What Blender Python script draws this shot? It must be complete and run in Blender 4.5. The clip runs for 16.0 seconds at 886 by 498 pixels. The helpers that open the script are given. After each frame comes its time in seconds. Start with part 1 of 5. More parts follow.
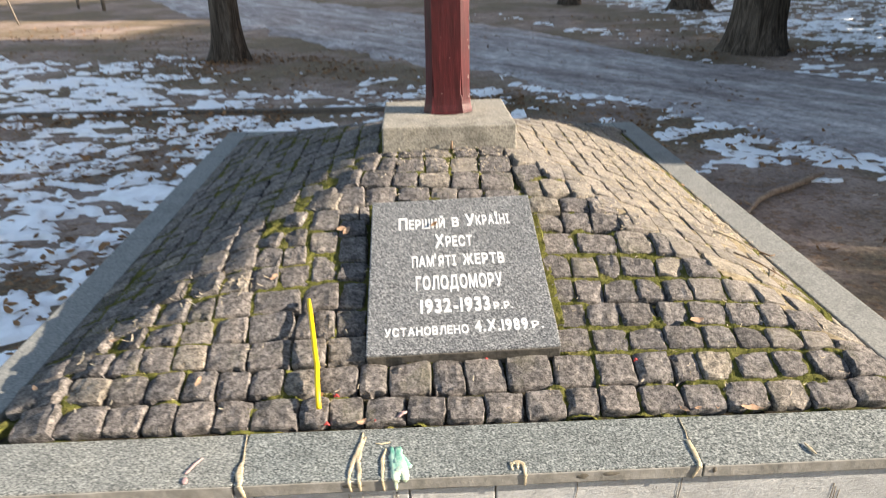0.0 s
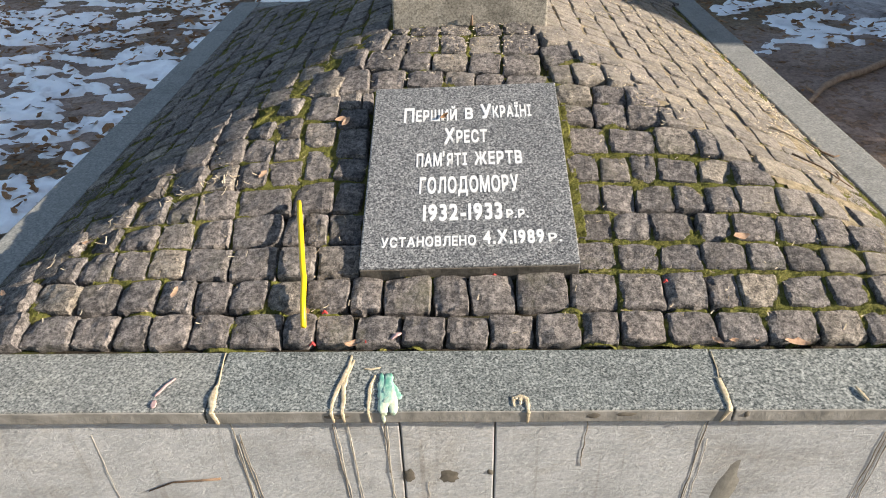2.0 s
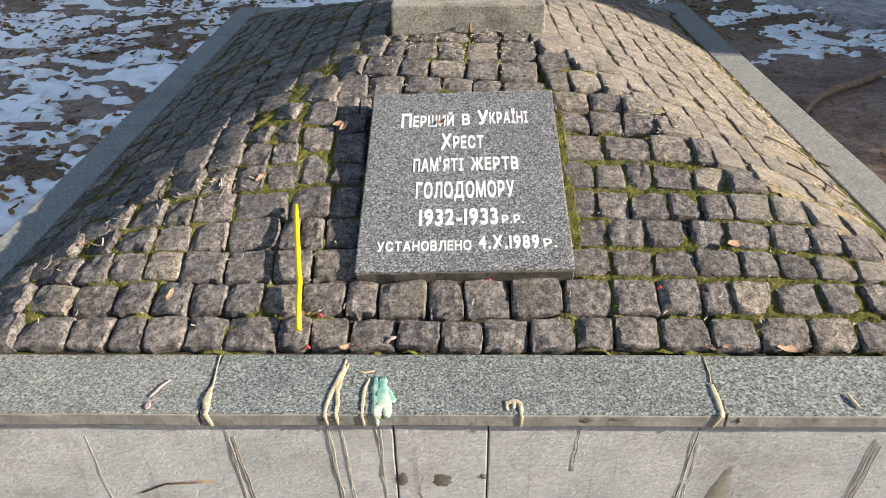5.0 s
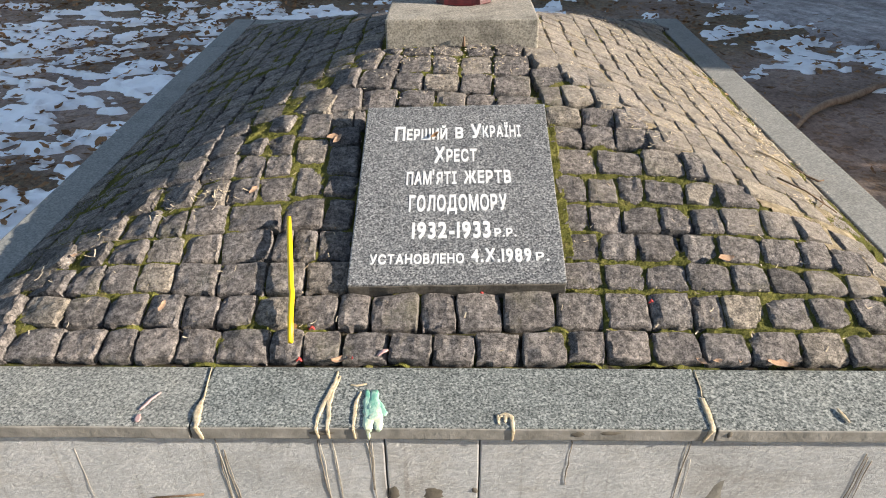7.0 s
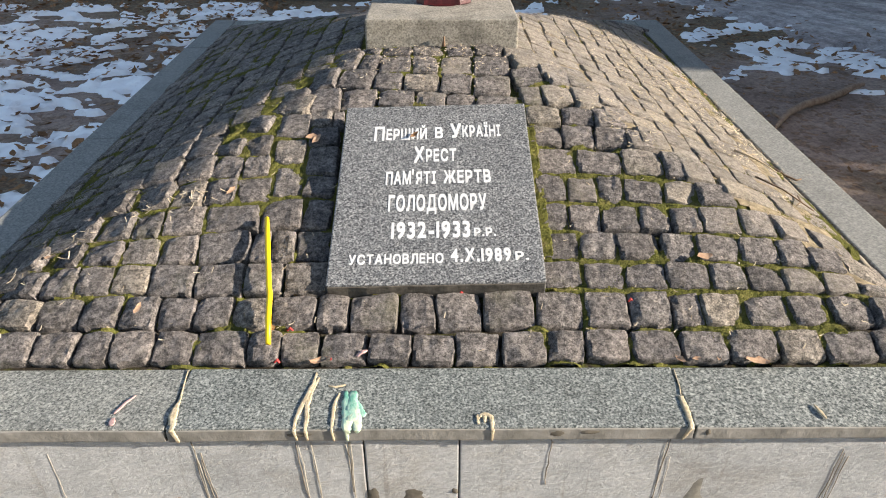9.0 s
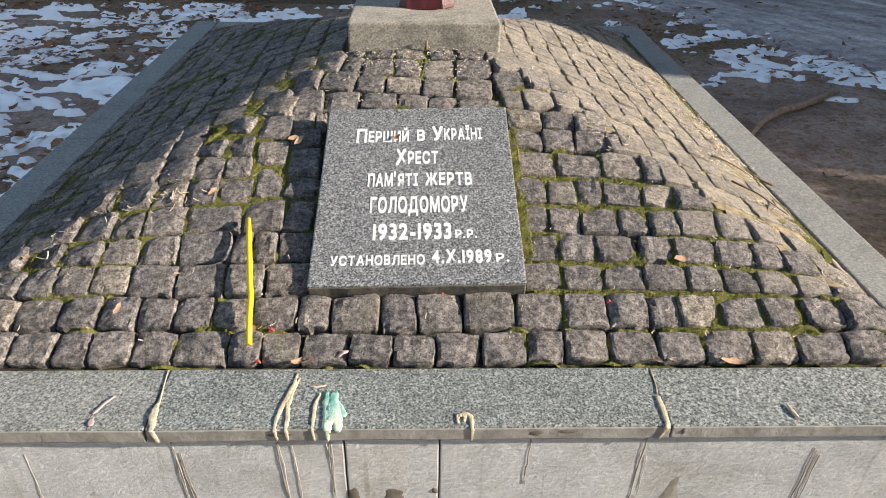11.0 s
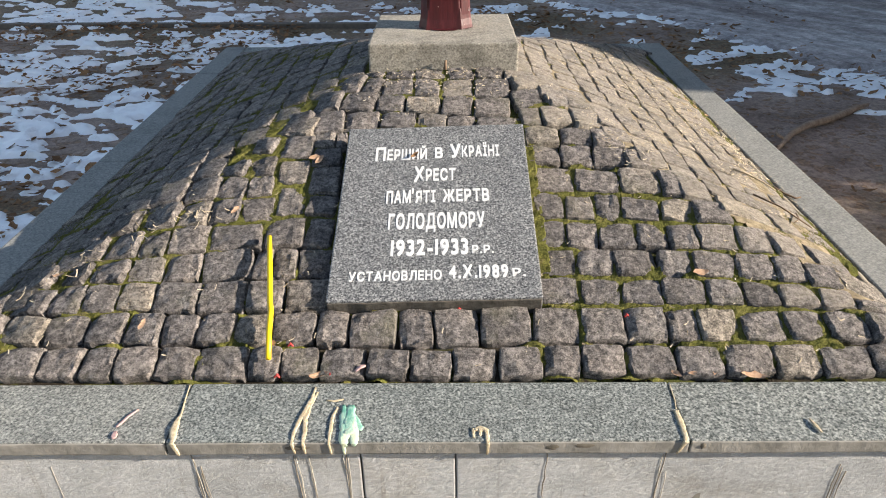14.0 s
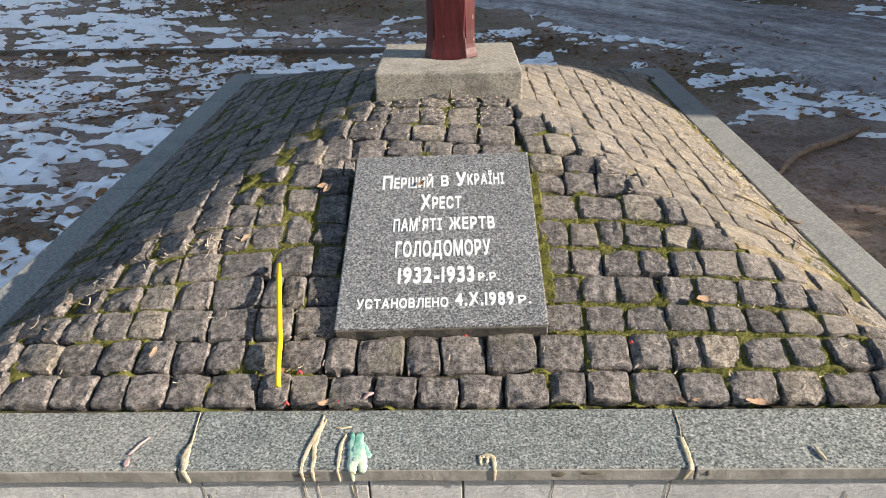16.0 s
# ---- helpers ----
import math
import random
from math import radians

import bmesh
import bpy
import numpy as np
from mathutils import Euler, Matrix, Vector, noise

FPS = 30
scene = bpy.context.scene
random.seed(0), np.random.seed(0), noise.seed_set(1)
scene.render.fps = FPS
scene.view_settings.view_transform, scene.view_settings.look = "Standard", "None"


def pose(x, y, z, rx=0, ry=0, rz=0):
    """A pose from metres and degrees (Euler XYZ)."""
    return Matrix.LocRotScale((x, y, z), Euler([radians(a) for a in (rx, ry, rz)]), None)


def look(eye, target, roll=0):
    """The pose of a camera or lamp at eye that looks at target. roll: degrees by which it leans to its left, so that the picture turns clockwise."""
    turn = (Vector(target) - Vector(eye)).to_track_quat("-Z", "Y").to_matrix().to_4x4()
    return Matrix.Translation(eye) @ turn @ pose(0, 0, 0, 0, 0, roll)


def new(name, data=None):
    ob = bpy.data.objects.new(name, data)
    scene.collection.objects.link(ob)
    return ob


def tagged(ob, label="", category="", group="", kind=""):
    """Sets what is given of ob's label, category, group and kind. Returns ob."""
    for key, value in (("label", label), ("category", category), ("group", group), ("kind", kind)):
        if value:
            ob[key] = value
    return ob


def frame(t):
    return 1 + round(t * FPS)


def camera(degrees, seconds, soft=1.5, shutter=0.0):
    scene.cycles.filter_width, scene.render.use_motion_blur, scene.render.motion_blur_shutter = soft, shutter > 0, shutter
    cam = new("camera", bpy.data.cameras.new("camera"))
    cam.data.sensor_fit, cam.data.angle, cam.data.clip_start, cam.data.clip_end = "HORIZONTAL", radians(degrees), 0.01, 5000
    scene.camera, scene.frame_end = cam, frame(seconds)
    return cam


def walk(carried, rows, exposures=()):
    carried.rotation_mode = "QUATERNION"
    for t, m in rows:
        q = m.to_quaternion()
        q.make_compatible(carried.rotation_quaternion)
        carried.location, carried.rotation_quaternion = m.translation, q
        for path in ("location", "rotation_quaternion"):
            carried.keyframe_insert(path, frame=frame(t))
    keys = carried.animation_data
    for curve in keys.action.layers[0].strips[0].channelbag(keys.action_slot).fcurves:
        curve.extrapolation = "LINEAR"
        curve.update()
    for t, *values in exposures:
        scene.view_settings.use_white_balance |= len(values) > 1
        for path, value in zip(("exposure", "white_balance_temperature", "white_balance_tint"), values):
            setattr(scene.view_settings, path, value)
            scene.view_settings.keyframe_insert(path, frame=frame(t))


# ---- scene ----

cam = camera(65.5, 16.0, 1.0, 0.25)
PATH = [
    (0, (-0.103, -1.169, 1.048), (-0.035, 0.662, 0.246), -1.0),
    (0.1, (-0.085, -1.101, 1.052), (-0.009, 0.703, 0.191), -0.7),
    (0.2, (-0.066, -1.047, 1.038), (0.005, 0.751, 0.164), -0.5),
    (0.3, (-0.052, -1.0, 1.027), (0.006, 0.777, 0.112), -0.3),
    (0.5, (-0.021, -0.937, 1.018), (-0.018, 0.807, 0.041), -1.0),
    (1, (-0.017, -0.918, 1.009), (-0.04, 0.79, -0.032), -2.1),
    (1.5, (-0.024, -0.92, 0.997), (-0.061, 0.762, -0.084), -1.9),
    (2, (-0.017, -0.936, 0.997), (-0.067, 0.728, -0.111), -1.6),
    (2.5, (-0.017, -0.943, 0.997), (-0.079, 0.713, -0.122), -1.2),
    (3, (-0.018, -0.954, 0.995), (-0.084, 0.702, -0.124), -1.2),
    (3.5, (-0.017, -0.954, 0.994), (-0.079, 0.702, -0.126), -1.3),
    (4, (-0.016, -0.95, 0.998), (-0.074, 0.71, -0.115), -1.1),
    (4.5, (-0.012, -0.948, 0.996), (-0.066, 0.721, -0.105), -1.0),
    (5, (-0.012, -0.945, 0.997), (-0.055, 0.73, -0.095), -0.9),
    (7.5, (-0.006, -0.946, 1.003), (-0.032, 0.75, -0.058), -0.3),
    (8, (-0.003, -0.943, 0.999), (-0.024, 0.754, -0.06), -0.4),
    (8.5, (0.005, -0.941, 0.996), (-0.002, 0.755, -0.064), -0.5),
    (9, (0.006, -0.943, 0.994), (0.022, 0.753, -0.065), 0.1),
    (9.5, (0.009, -0.947, 1.0), (0.042, 0.753, -0.054), 0.5),
    (10, (0.009, -0.945, 0.997), (0.059, 0.755, -0.057), 0.9),
    (12.5, (0.012, -0.982, 0.997), (0.083, 0.728, -0.039), 1.3),
    (13, (0.025, -0.983, 0.99), (0.063, 0.732, -0.037), 0.7),
    (13.5, (0.033, -0.981, 0.99), (0.039, 0.744, -0.021), -0.1),
    (14, (0.039, -0.975, 0.993), (0.02, 0.758, -0.006), -0.7),
    (14.5, (0.043, -0.963, 0.99), (0.006, 0.777, 0.003), -0.8),
    (15, (0.042, -0.953, 0.993), (-0.004, 0.79, 0.014), -0.8),
    (15.5, (0.037, -0.955, 0.994), (-0.008, 0.794, 0.025), -0.8),
    (16, (0.036, -0.989, 1.024), (0.003, 0.771, 0.075), -1.1),
]
EXPOSURES = ((0, 1.86, 6900, 11), (0.5, 1.68, 6700, 11), (1.5, 1.5, 6620, 11), (16, 1.5, 6620, 11))
walk(cam, [(t, look(eye, target, roll)) for t, eye, target, roll in PATH], EXPOSURES)

# ---------------------------------------------------------------- light
SUN_EL, SUN_AZ = radians(18.3), radians(9.5)      # height; turn from +x towards -y
SUN = Vector((math.cos(SUN_EL) * math.cos(SUN_AZ), -math.cos(SUN_EL) * math.sin(SUN_AZ), math.sin(SUN_EL)))
world = bpy.data.worlds.new("sky")
scene.world = world
world.use_nodes = True
wn = world.node_tree.nodes
sky = wn.new("ShaderNodeTexSky")
sky.sky_type, sky.sun_disc = "NISHITA", False
sky.air_density, sky.dust_density, sky.ozone_density = 1.0, 2.0, 0.8
sky.sun_elevation, sky.sun_rotation = SUN_EL, math.atan2(SUN.x, SUN.y)
world.node_tree.links.new(sky.outputs[0], wn["Background"].inputs[0])
wn["Background"].inputs[1].default_value = 0.096
lamp = bpy.data.lights.new("sun", "SUN")
lamp.energy, lamp.angle, lamp.color = 5.0, radians(0.6), (1.0, 0.91, 0.79)
sun = new("sun", lamp)
sun.matrix_world = look(SUN * 40, (0, 0, 0))

G = -0.36                                       # level of the ground; the coping's top is 0


# ---------------------------------------------------------------- noise and materials
TABLES = {}


def lattice(seed):
    if seed not in TABLES:
        TABLES[seed] = np.random.RandomState(seed).rand(256, 256)
    return TABLES[seed]


def fbm(x, y, size, octaves=3, seed=1, stretch=1.0):
    """Smooth noise about 0.5; size in metres."""
    x, y = np.asarray(x, float) / size / stretch, np.asarray(y, float) / size
    out, amp, total = 0.0, 1.0, 0.0
    for k in range(octaves):
        tab = lattice(seed * 17 + k)
        u, v = x * 2 ** k + 37.3 * k, y * 2 ** k + 11.9 * k
        i, j = np.floor(u).astype(int), np.floor(v).astype(int)
        fu, fv = u - i, v - j
        fu, fv = fu * fu * (3 - 2 * fu), fv * fv * (3 - 2 * fv)
        a, b = tab[i % 256, j % 256], tab[(i + 1) % 256, j % 256]
        c, d = tab[i % 256, (j + 1) % 256], tab[(i + 1) % 256, (j + 1) % 256]
        out = out + amp * ((a * (1 - fu) + b * fu) * (1 - fv) + (c * (1 - fu) + d * fu) * fv)
        total += amp
        amp *= 0.55
    return out / total


class Mat:
    """A node material: world position, noises, mixes and a bump."""

    def __init__(self, name, rough=0.9, spec=0.3, metal=0.0):
        self.m = bpy.data.materials.new(name)
        self.m.use_nodes = True
        self.t = self.m.node_tree
        self.b = self.t.nodes["Principled BSDF"]
        self.b.inputs["Roughness"].default_value = rough
        self.b.inputs["Specular IOR Level"].default_value = spec
        self.b.inputs["Metallic"].default_value = metal
        self.pos = self.t.nodes.new("ShaderNodeNewGeometry").outputs["Position"]

    def put(self, socket, value):
        if isinstance(value, bpy.types.NodeSocket):
            self.t.links.new(value, socket)
        elif isinstance(value, tuple) and len(value) == 3 and socket.type == "RGBA":
            socket.default_value = (*value, 1)
        else:
            socket.default_value = value

    def scaled(self, sx, sy, sz, turn=0.0):
        n = self.t.nodes.new("ShaderNodeMapping")
        n.inputs["Scale"].default_value = (sx, sy, sz)
        n.inputs["Rotation"].default_value = (0, 0, turn)
        self.put(n.inputs["Vector"], self.pos)
        return n.outputs[0]

    def noise(self, scale, detail=4.0, rough=0.6, vector=None, distort=0.0):
        n = self.t.nodes.new("ShaderNodeTexNoise")
        self.put(n.inputs["Vector"], vector or self.pos)
        n.inputs["Scale"].default_value, n.inputs["Detail"].default_value = scale, detail
        n.inputs["Roughness"].default_value, n.inputs["Distortion"].default_value = rough, distort
        return n.outputs["Fac"]

    def cells(self, scale, vector=None, feature="F1", out="Color"):
        n = self.t.nodes.new("ShaderNodeTexVoronoi")
        n.feature = feature
        self.put(n.inputs["Vector"], vector or self.pos)
        n.inputs["Scale"].default_value = scale
        if out == "Color":
            s = self.t.nodes.new("ShaderNodeSeparateColor")
            self.t.links.new(n.outputs["Color"], s.inputs[0])
            return s.outputs[0]
        return n.outputs[out]

    def ramp(self, fac, stops):
        n = self.t.nodes.new("ShaderNodeValToRGB")
        e = n.color_ramp.elements
        while len(e) < len(stops):
            e.new(0.5)
        for el, (p, c) in zip(e, stops):
            el.position, el.color = p, ((*c, 1) if isinstance(c, tuple) else (c, c, c, 1))
        self.put(n.inputs["Fac"], fac)
        return n.outputs["Color"]

    def mix(self, fac, a, b, kind="MIX"):
        n = self.t.nodes.new("ShaderNodeMix")
        n.data_type, n.blend_type = "RGBA", kind
        self.put(n.inputs[0], fac)
        self.put(n.inputs[6], a)
        self.put(n.inputs[7], b)
        return n.outputs[2]

    def math(self, op, a, b=0.0):
        n = self.t.nodes.new("ShaderNodeMath")
        n.operation = op
        self.put(n.inputs[0], a)
        self.put(n.inputs[1], b)
        return n.outputs[0]

    def random(self):
        return self.t.nodes.new("ShaderNodeObjectInfo").outputs["Random"]

    def island(self):
        return self.t.nodes.new("ShaderNodeNewGeometry").outputs["Random Per Island"]

    def colour(self, c):
        self.put(self.b.inputs["Base Color"], c)
        return self

    def rough(self, r):
        self.put(self.b.inputs["Roughness"], r)
        return self

    def bump(self, height, strength=0.5, distance=0.003):
        n = self.t.nodes.new("ShaderNodeBump")
        n.inputs["Strength"].default_value, n.inputs["Distance"].default_value = strength, distance
        self.put(n.inputs["Height"], height)
        old = self.b.inputs["Normal"].links
        if old:
            self.t.links.new(old[0].from_socket, n.inputs["Normal"])
        self.t.links.new(n.outputs[0], self.b.inputs["Normal"])
        return self


def make_cobble(name="cobble granite", dust=0.0):
    k = Mat(name, 0.85, 0.3)
    r = k.random()
    base = k.ramp(r, [(0.0, (0.1, 0.091, 0.087)), (0.2, (0.176, 0.157, 0.147)), (0.45, (0.132, 0.121, 0.117)), (0.7, (0.205, 0.181, 0.165)),
                      (0.9, (0.177, 0.161, 0.152)), (1.0, (0.27, 0.233, 0.188))])
    big = k.noise(24, 5, 0.65)
    fine = k.noise(300, 3, 0.7)
    c = k.mix(0.6, base, k.ramp(big, [(0.32, 0.5), (0.5, 0.95), (0.68, 1.45)]), "MULTIPLY")
    c = k.mix(0.45, c, k.ramp(fine, [(0.35, 0.45), (0.52, 0.95), (0.68, 1.7)]), "MULTIPLY")
    c = k.mix(0.85, c, k.ramp(k.noise(75, 6, 0.72), [(0.37, 0.3), (0.5, 0.95), (0.63, 1.75)]), "MULTIPLY")
    pits = k.ramp(k.noise(150, 4, 0.75, None, 0.5), [(0.36, 1.0), (0.43, 0.0)])
    c = k.mix(k.math("MULTIPLY", pits, 0.6), c, (0.04, 0.036, 0.034))
    lichen = k.ramp(k.noise(48, 8, 0.8), [(0.54, 0.0), (0.62, 1.0)])
    c = k.mix(k.math("MULTIPLY", lichen, 0.5), c, (0.4, 0.36, 0.32))
    green = k.ramp(k.noise(9, 4, 0.6), [(0.56, 0.0), (0.75, 1.0)])
    c = k.mix(k.math("MULTIPLY", green, 0.3), c, (0.15, 0.15, 0.07))
    # sandy dust, which doubles as the brighter colour of sun-facing stones
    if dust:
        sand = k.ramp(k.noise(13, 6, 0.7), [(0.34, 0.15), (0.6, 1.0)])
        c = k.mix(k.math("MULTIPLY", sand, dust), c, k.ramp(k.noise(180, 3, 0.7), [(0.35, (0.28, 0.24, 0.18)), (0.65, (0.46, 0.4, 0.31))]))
    k.colour(c)
    k.bump(k.noise(40, 8, 0.68, None, 0.8), 0.9, 0.011 - 0.006 * bool(dust)).bump(k.noise(110, 6, 0.75), 1.0, 0.009).bump(fine, 0.6, 0.0016)
    return k.m


def make_granite(name, dark, mid, light, scale, tint=0.25, bump=0.25, rough=0.7):
    k = Mat(name, rough, 0.4)
    cell = k.cells(scale)
    c = k.ramp(cell, [(0.0, dark), (0.28, dark), (0.42, mid), (0.75, mid), (0.9, light)])
    soft = k.noise(scale * 0.9, 2, 0.6)
    c = k.mix(0.5, c, k.ramp(soft, [(0.38, dark), (0.5, mid), (0.62, light)]))
    dirt = k.noise(7, 6, 0.7)
    c = k.mix(tint, c, k.ramp(dirt, [(0.35, (0.2, 0.19, 0.17)), (0.5, (0.9, 0.9, 0.9)), (0.7, (1.0, 0.96, 0.88))]), "MULTIPLY")
    c = k.mix(0.8, c, k.ramp(k.random(), [(0.0, (0.82, 0.86, 0.86)), (1.0, (1.08, 1.06, 1.0))]), "MULTIPLY")
    k.colour(c)
    k.bump(k.noise(scale * 0.8, 3, 0.7), bump, 0.0015)
    return k.m


def make_wall_stone():
    k = Mat("sawn wall stone", 0.9, 0.2)
    lean = k.t.nodes.new("ShaderNodeMapping")
    lean.inputs["Rotation"].default_value = (0, 0.3, 0)
    k.put(lean.inputs["Vector"], k.pos)
    marks = k.t.nodes.new("ShaderNodeMapping")
    marks.inputs["Scale"].default_value = (34, 34, 100)
    k.put(marks.inputs["Vector"], lean.outputs[0])
    saw = k.noise(1.0, 5, 0.65, marks.outputs[0], 0.9)
    c = k.ramp(k.noise(4.5, 6, 0.68), [(0.3, (0.35, 0.355, 0.35)), (0.5, (0.46, 0.465, 0.46)), (0.7, (0.55, 0.55, 0.54))])
    c = k.mix(0.4, c, k.ramp(k.noise(160, 3, 0.7), [(0.3, 0.6), (0.6, 1.1)]), "MULTIPLY")
    c = k.mix(0.45, c, k.ramp(saw, [(0.3, 0.72), (0.6, 1.08)]), "MULTIPLY")
    dirt = k.ramp(k.noise(3.0, 6, 0.7, k.scaled(1, 1, 1.6), 0.5), [(0.52, 0.0), (0.7, 1.0)])
    c = k.mix(k.math("MULTIPLY", dirt, 0.55), c, (0.25, 0.225, 0.185))
    drip = k.ramp(k.noise(1.0, 3, 0.5, k.scaled(60, 60, 2.2)), [(0.62, 0.0), (0.72, 1.0)])
    c = k.mix(k.math("MULTIPLY", drip, 0.3), c, (0.2, 0.17, 0.13))
    k.colour(c)
    k.bump(saw, 0.75, 0.0042).bump(k.noise(260, 3, 0.7), 0.3, 0.001)
    return k.m


def make_bed():
    k = Mat("joint soil", 1.0, 0.1)
    c = k.ramp(k.noise(45, 5, 0.7), [(0.35, (0.025, 0.021, 0.016)), (0.6, (0.055, 0.046, 0.034)), (0.78, (0.13, 0.11, 0.08))])
    moss = k.ramp(k.noise(6.5, 5, 0.65), [(0.48, 0.0), (0.58, 1.0)])
    c = k.mix(k.math("MULTIPLY", moss, 0.8), c, k.ramp(k.noise(150, 3, 0.7), [(0.3, (0.05, 0.06, 0.015)), (0.7, (0.14, 0.15, 0.035))]))
    k.colour(c)
    k.bump(k.noise(120, 5, 0.7), 1.0, 0.01)
    return k.m


def make_moss():
    k = Mat("moss", 1.0, 0.1)
    c = k.ramp(k.noise(26, 4, 0.65), [(0.28, (0.06, 0.065, 0.019)), (0.45, (0.115, 0.118, 0.03)), (0.6, (0.16, 0.152, 0.045)), (0.75, (0.2, 0.165, 0.08))])
    c = k.mix(0.75, c, k.ramp(k.noise(330, 3, 0.7), [(0.3, 0.4), (0.65, 1.45)]), "MULTIPLY")
    k.colour(c)
    k.bump(k.noise(130, 4, 0.7), 1.0, 0.006).bump(k.noise(480, 3, 0.8), 1.0, 0.003)
    return k.m


def make_soil():
    k = Mat("trampled soil", 0.95, 0.15)
    c = k.ramp(k.noise(2.3, 6, 0.65), [(0.3, (0.185, 0.132, 0.107)), (0.5, (0.31, 0.233, 0.19)), (0.7, (0.43, 0.33, 0.27))])
    grass = k.ramp(k.noise(0.5, 5, 0.6), [(0.42, 0.0), (0.55, 1.0)])
    blades = k.ramp(k.noise(30, 5, 0.75), [(0.34, (0.05, 0.037, 0.02)), (0.52, (0.155, 0.117, 0.06)), (0.7, (0.36, 0.28, 0.14))])
    c = k.mix(k.math("MULTIPLY", grass, 0.7), c, blades)
    c = k.mix(0.8, c, k.ramp(k.noise(40, 6, 0.75), [(0.3, 0.4), (0.65, 1.3)]), "MULTIPLY")
    bits = k.cells(26, k.scaled(1.0, 1.0, 0.2))
    c = k.mix(k.math("MULTIPLY", k.ramp(bits, [(0.74, 0.0), (0.78, 1.0)]), 0.55), c, k.ramp(k.noise(60, 2, 0.5), [(0.35, (0.07, 0.045, 0.03)), (0.65, (0.34, 0.2, 0.11))]))
    k.colour(c)
    k.bump(k.noise(8, 6, 0.6), 0.6, 0.03).bump(k.noise(70, 5, 0.7), 0.8, 0.008)
    return k.m


def make_path():
    k = Mat("icy trodden path", 0.8, 0.2)
    turn = k.t.nodes.new("ShaderNodeMapping")
    turn.inputs["Rotation"].default_value = (0, 0, 1.05)
    k.put(turn.inputs["Vector"], k.pos)
    along = k.t.nodes.new("ShaderNodeMapping")
    along.inputs["Scale"].default_value = (0.55, 2.6, 1.0)
    k.put(along.inputs["Vector"], turn.outputs[0])
    n = k.noise(1.0, 7, 0.72, along.outputs[0], 0.6)
    c = k.ramp(n, [(0.3, (0.21, 0.172, 0.16)), (0.45, (0.32, 0.275, 0.262)), (0.56, (0.44, 0.397, 0.385)), (0.68, (0.6, 0.57, 0.56)), (0.78, (0.8, 0.785, 0.785))])
    c = k.mix(0.75, c, k.ramp(k.noise(6, 7, 0.78), [(0.32, 0.35), (0.5, 0.95), (0.64, 1.5)]), "MULTIPLY")
    c = k.mix(0.6, c, k.ramp(k.noise(26, 5, 0.75), [(0.3, 0.35), (0.6, 1.15)]), "MULTIPLY")
    k.colour(c)
    k.rough(k.ramp(n, [(0.4, 0.95), (0.74, 0.55)]))
    k.bump(k.noise(5, 6, 0.65), 0.9, 0.04).bump(k.noise(30, 5, 0.7), 0.8, 0.01)
    return k.m


def make_snow():
    k = Mat("old snow", 0.6, 0.3)
    c = k.ramp(k.noise(9, 6, 0.7), [(0.3, (0.78, 0.78, 0.79)), (0.42, (0.92, 0.93, 0.94)), (0.7, (0.96, 0.97, 0.98))])
    speck = k.ramp(k.noise(60, 3, 0.7), [(0.68, 0.0), (0.74, 1.0)])
    c = k.mix(k.math("MULTIPLY", speck, 0.4), c, (0.25, 0.18, 0.12))
    k.colour(c)
    k.b.inputs["Subsurface Weight"].default_value = 0.0
    k.bump(k.noise(35, 5, 0.7), 0.7, 0.01)
    return k.m


def make_red():
    k = Mat("dark red paint", 0.42, 0.35)
    c = k.ramp(k.noise(1.0, 5, 0.65, k.scaled(30, 30, 5)), [(0.3, (0.028, 0.0035, 0.005)), (0.5, (0.052, 0.006, 0.0085)), (0.7, (0.09, 0.013, 0.016))])
    chips = k.ramp(k.noise(90, 3, 0.6), [(0.72, 0.0), (0.75, 1.0)])
    c = k.mix(k.math("MULTIPLY", chips, 0.7), c, (0.55, 0.45, 0.4))
    k.colour(c)
    k.bump(k.noise(1.0, 4, 0.6, k.scaled(60, 60, 6)), 0.5, 0.003)
    return k.m


def make_bark():
    k = Mat("furrowed bark", 0.95, 0.1)
    n = k.noise(1.0, 6, 0.7, k.scaled(16, 16, 2.2), 1.0)
    c = k.ramp(n, [(0.32, (0.028, 0.021, 0.016)), (0.5, (0.085, 0.066, 0.052)), (0.7, (0.18, 0.145, 0.115))])
    k.colour(c)
    k.bump(n, 1.0, 0.04)
    return k.m


def plain(name, a, b, scale=40, rough=0.8, spec=0.3, bump=0.3, dist=0.002, per=None):
    k = Mat(name, rough, spec)
    c = k.ramp(k.noise(scale, 4, 0.65), [(0.3, a), (0.7, b)])
    if per:
        c = k.mix(0.9, c, k.ramp(k.island(), per), "MULTIPLY")
    k.colour(c)
    k.bump(k.noise(scale * 2.5, 4, 0.7), bump, dist)
    return k.m


def make_green_wax():
    k = Mat("green and cream wax", 0.45, 0.5)
    flow = k.noise(60, 4, 0.65, k.scaled(1.6, 0.6, 1), 0.5)
    sep = k.t.nodes.new("ShaderNodeSeparateXYZ")
    k.put(sep.inputs[0], k.pos)
    pale = k.math("SUBTRACT", 0.62, k.math("MULTIPLY", sep.outputs[1], 6.0))
    c = k.ramp(k.math("ADD", k.math("MULTIPLY", flow, 0.9), k.math("MULTIPLY", pale, 0.5)), [(0.45, (0.13, 0.36, 0.27)), (0.65, (0.34, 0.52, 0.42)), (0.82, (0.62, 0.66, 0.46))])
    k.colour(c)
    k.bump(k.noise(150, 4, 0.7), 0.6, 0.002)
    return k.m


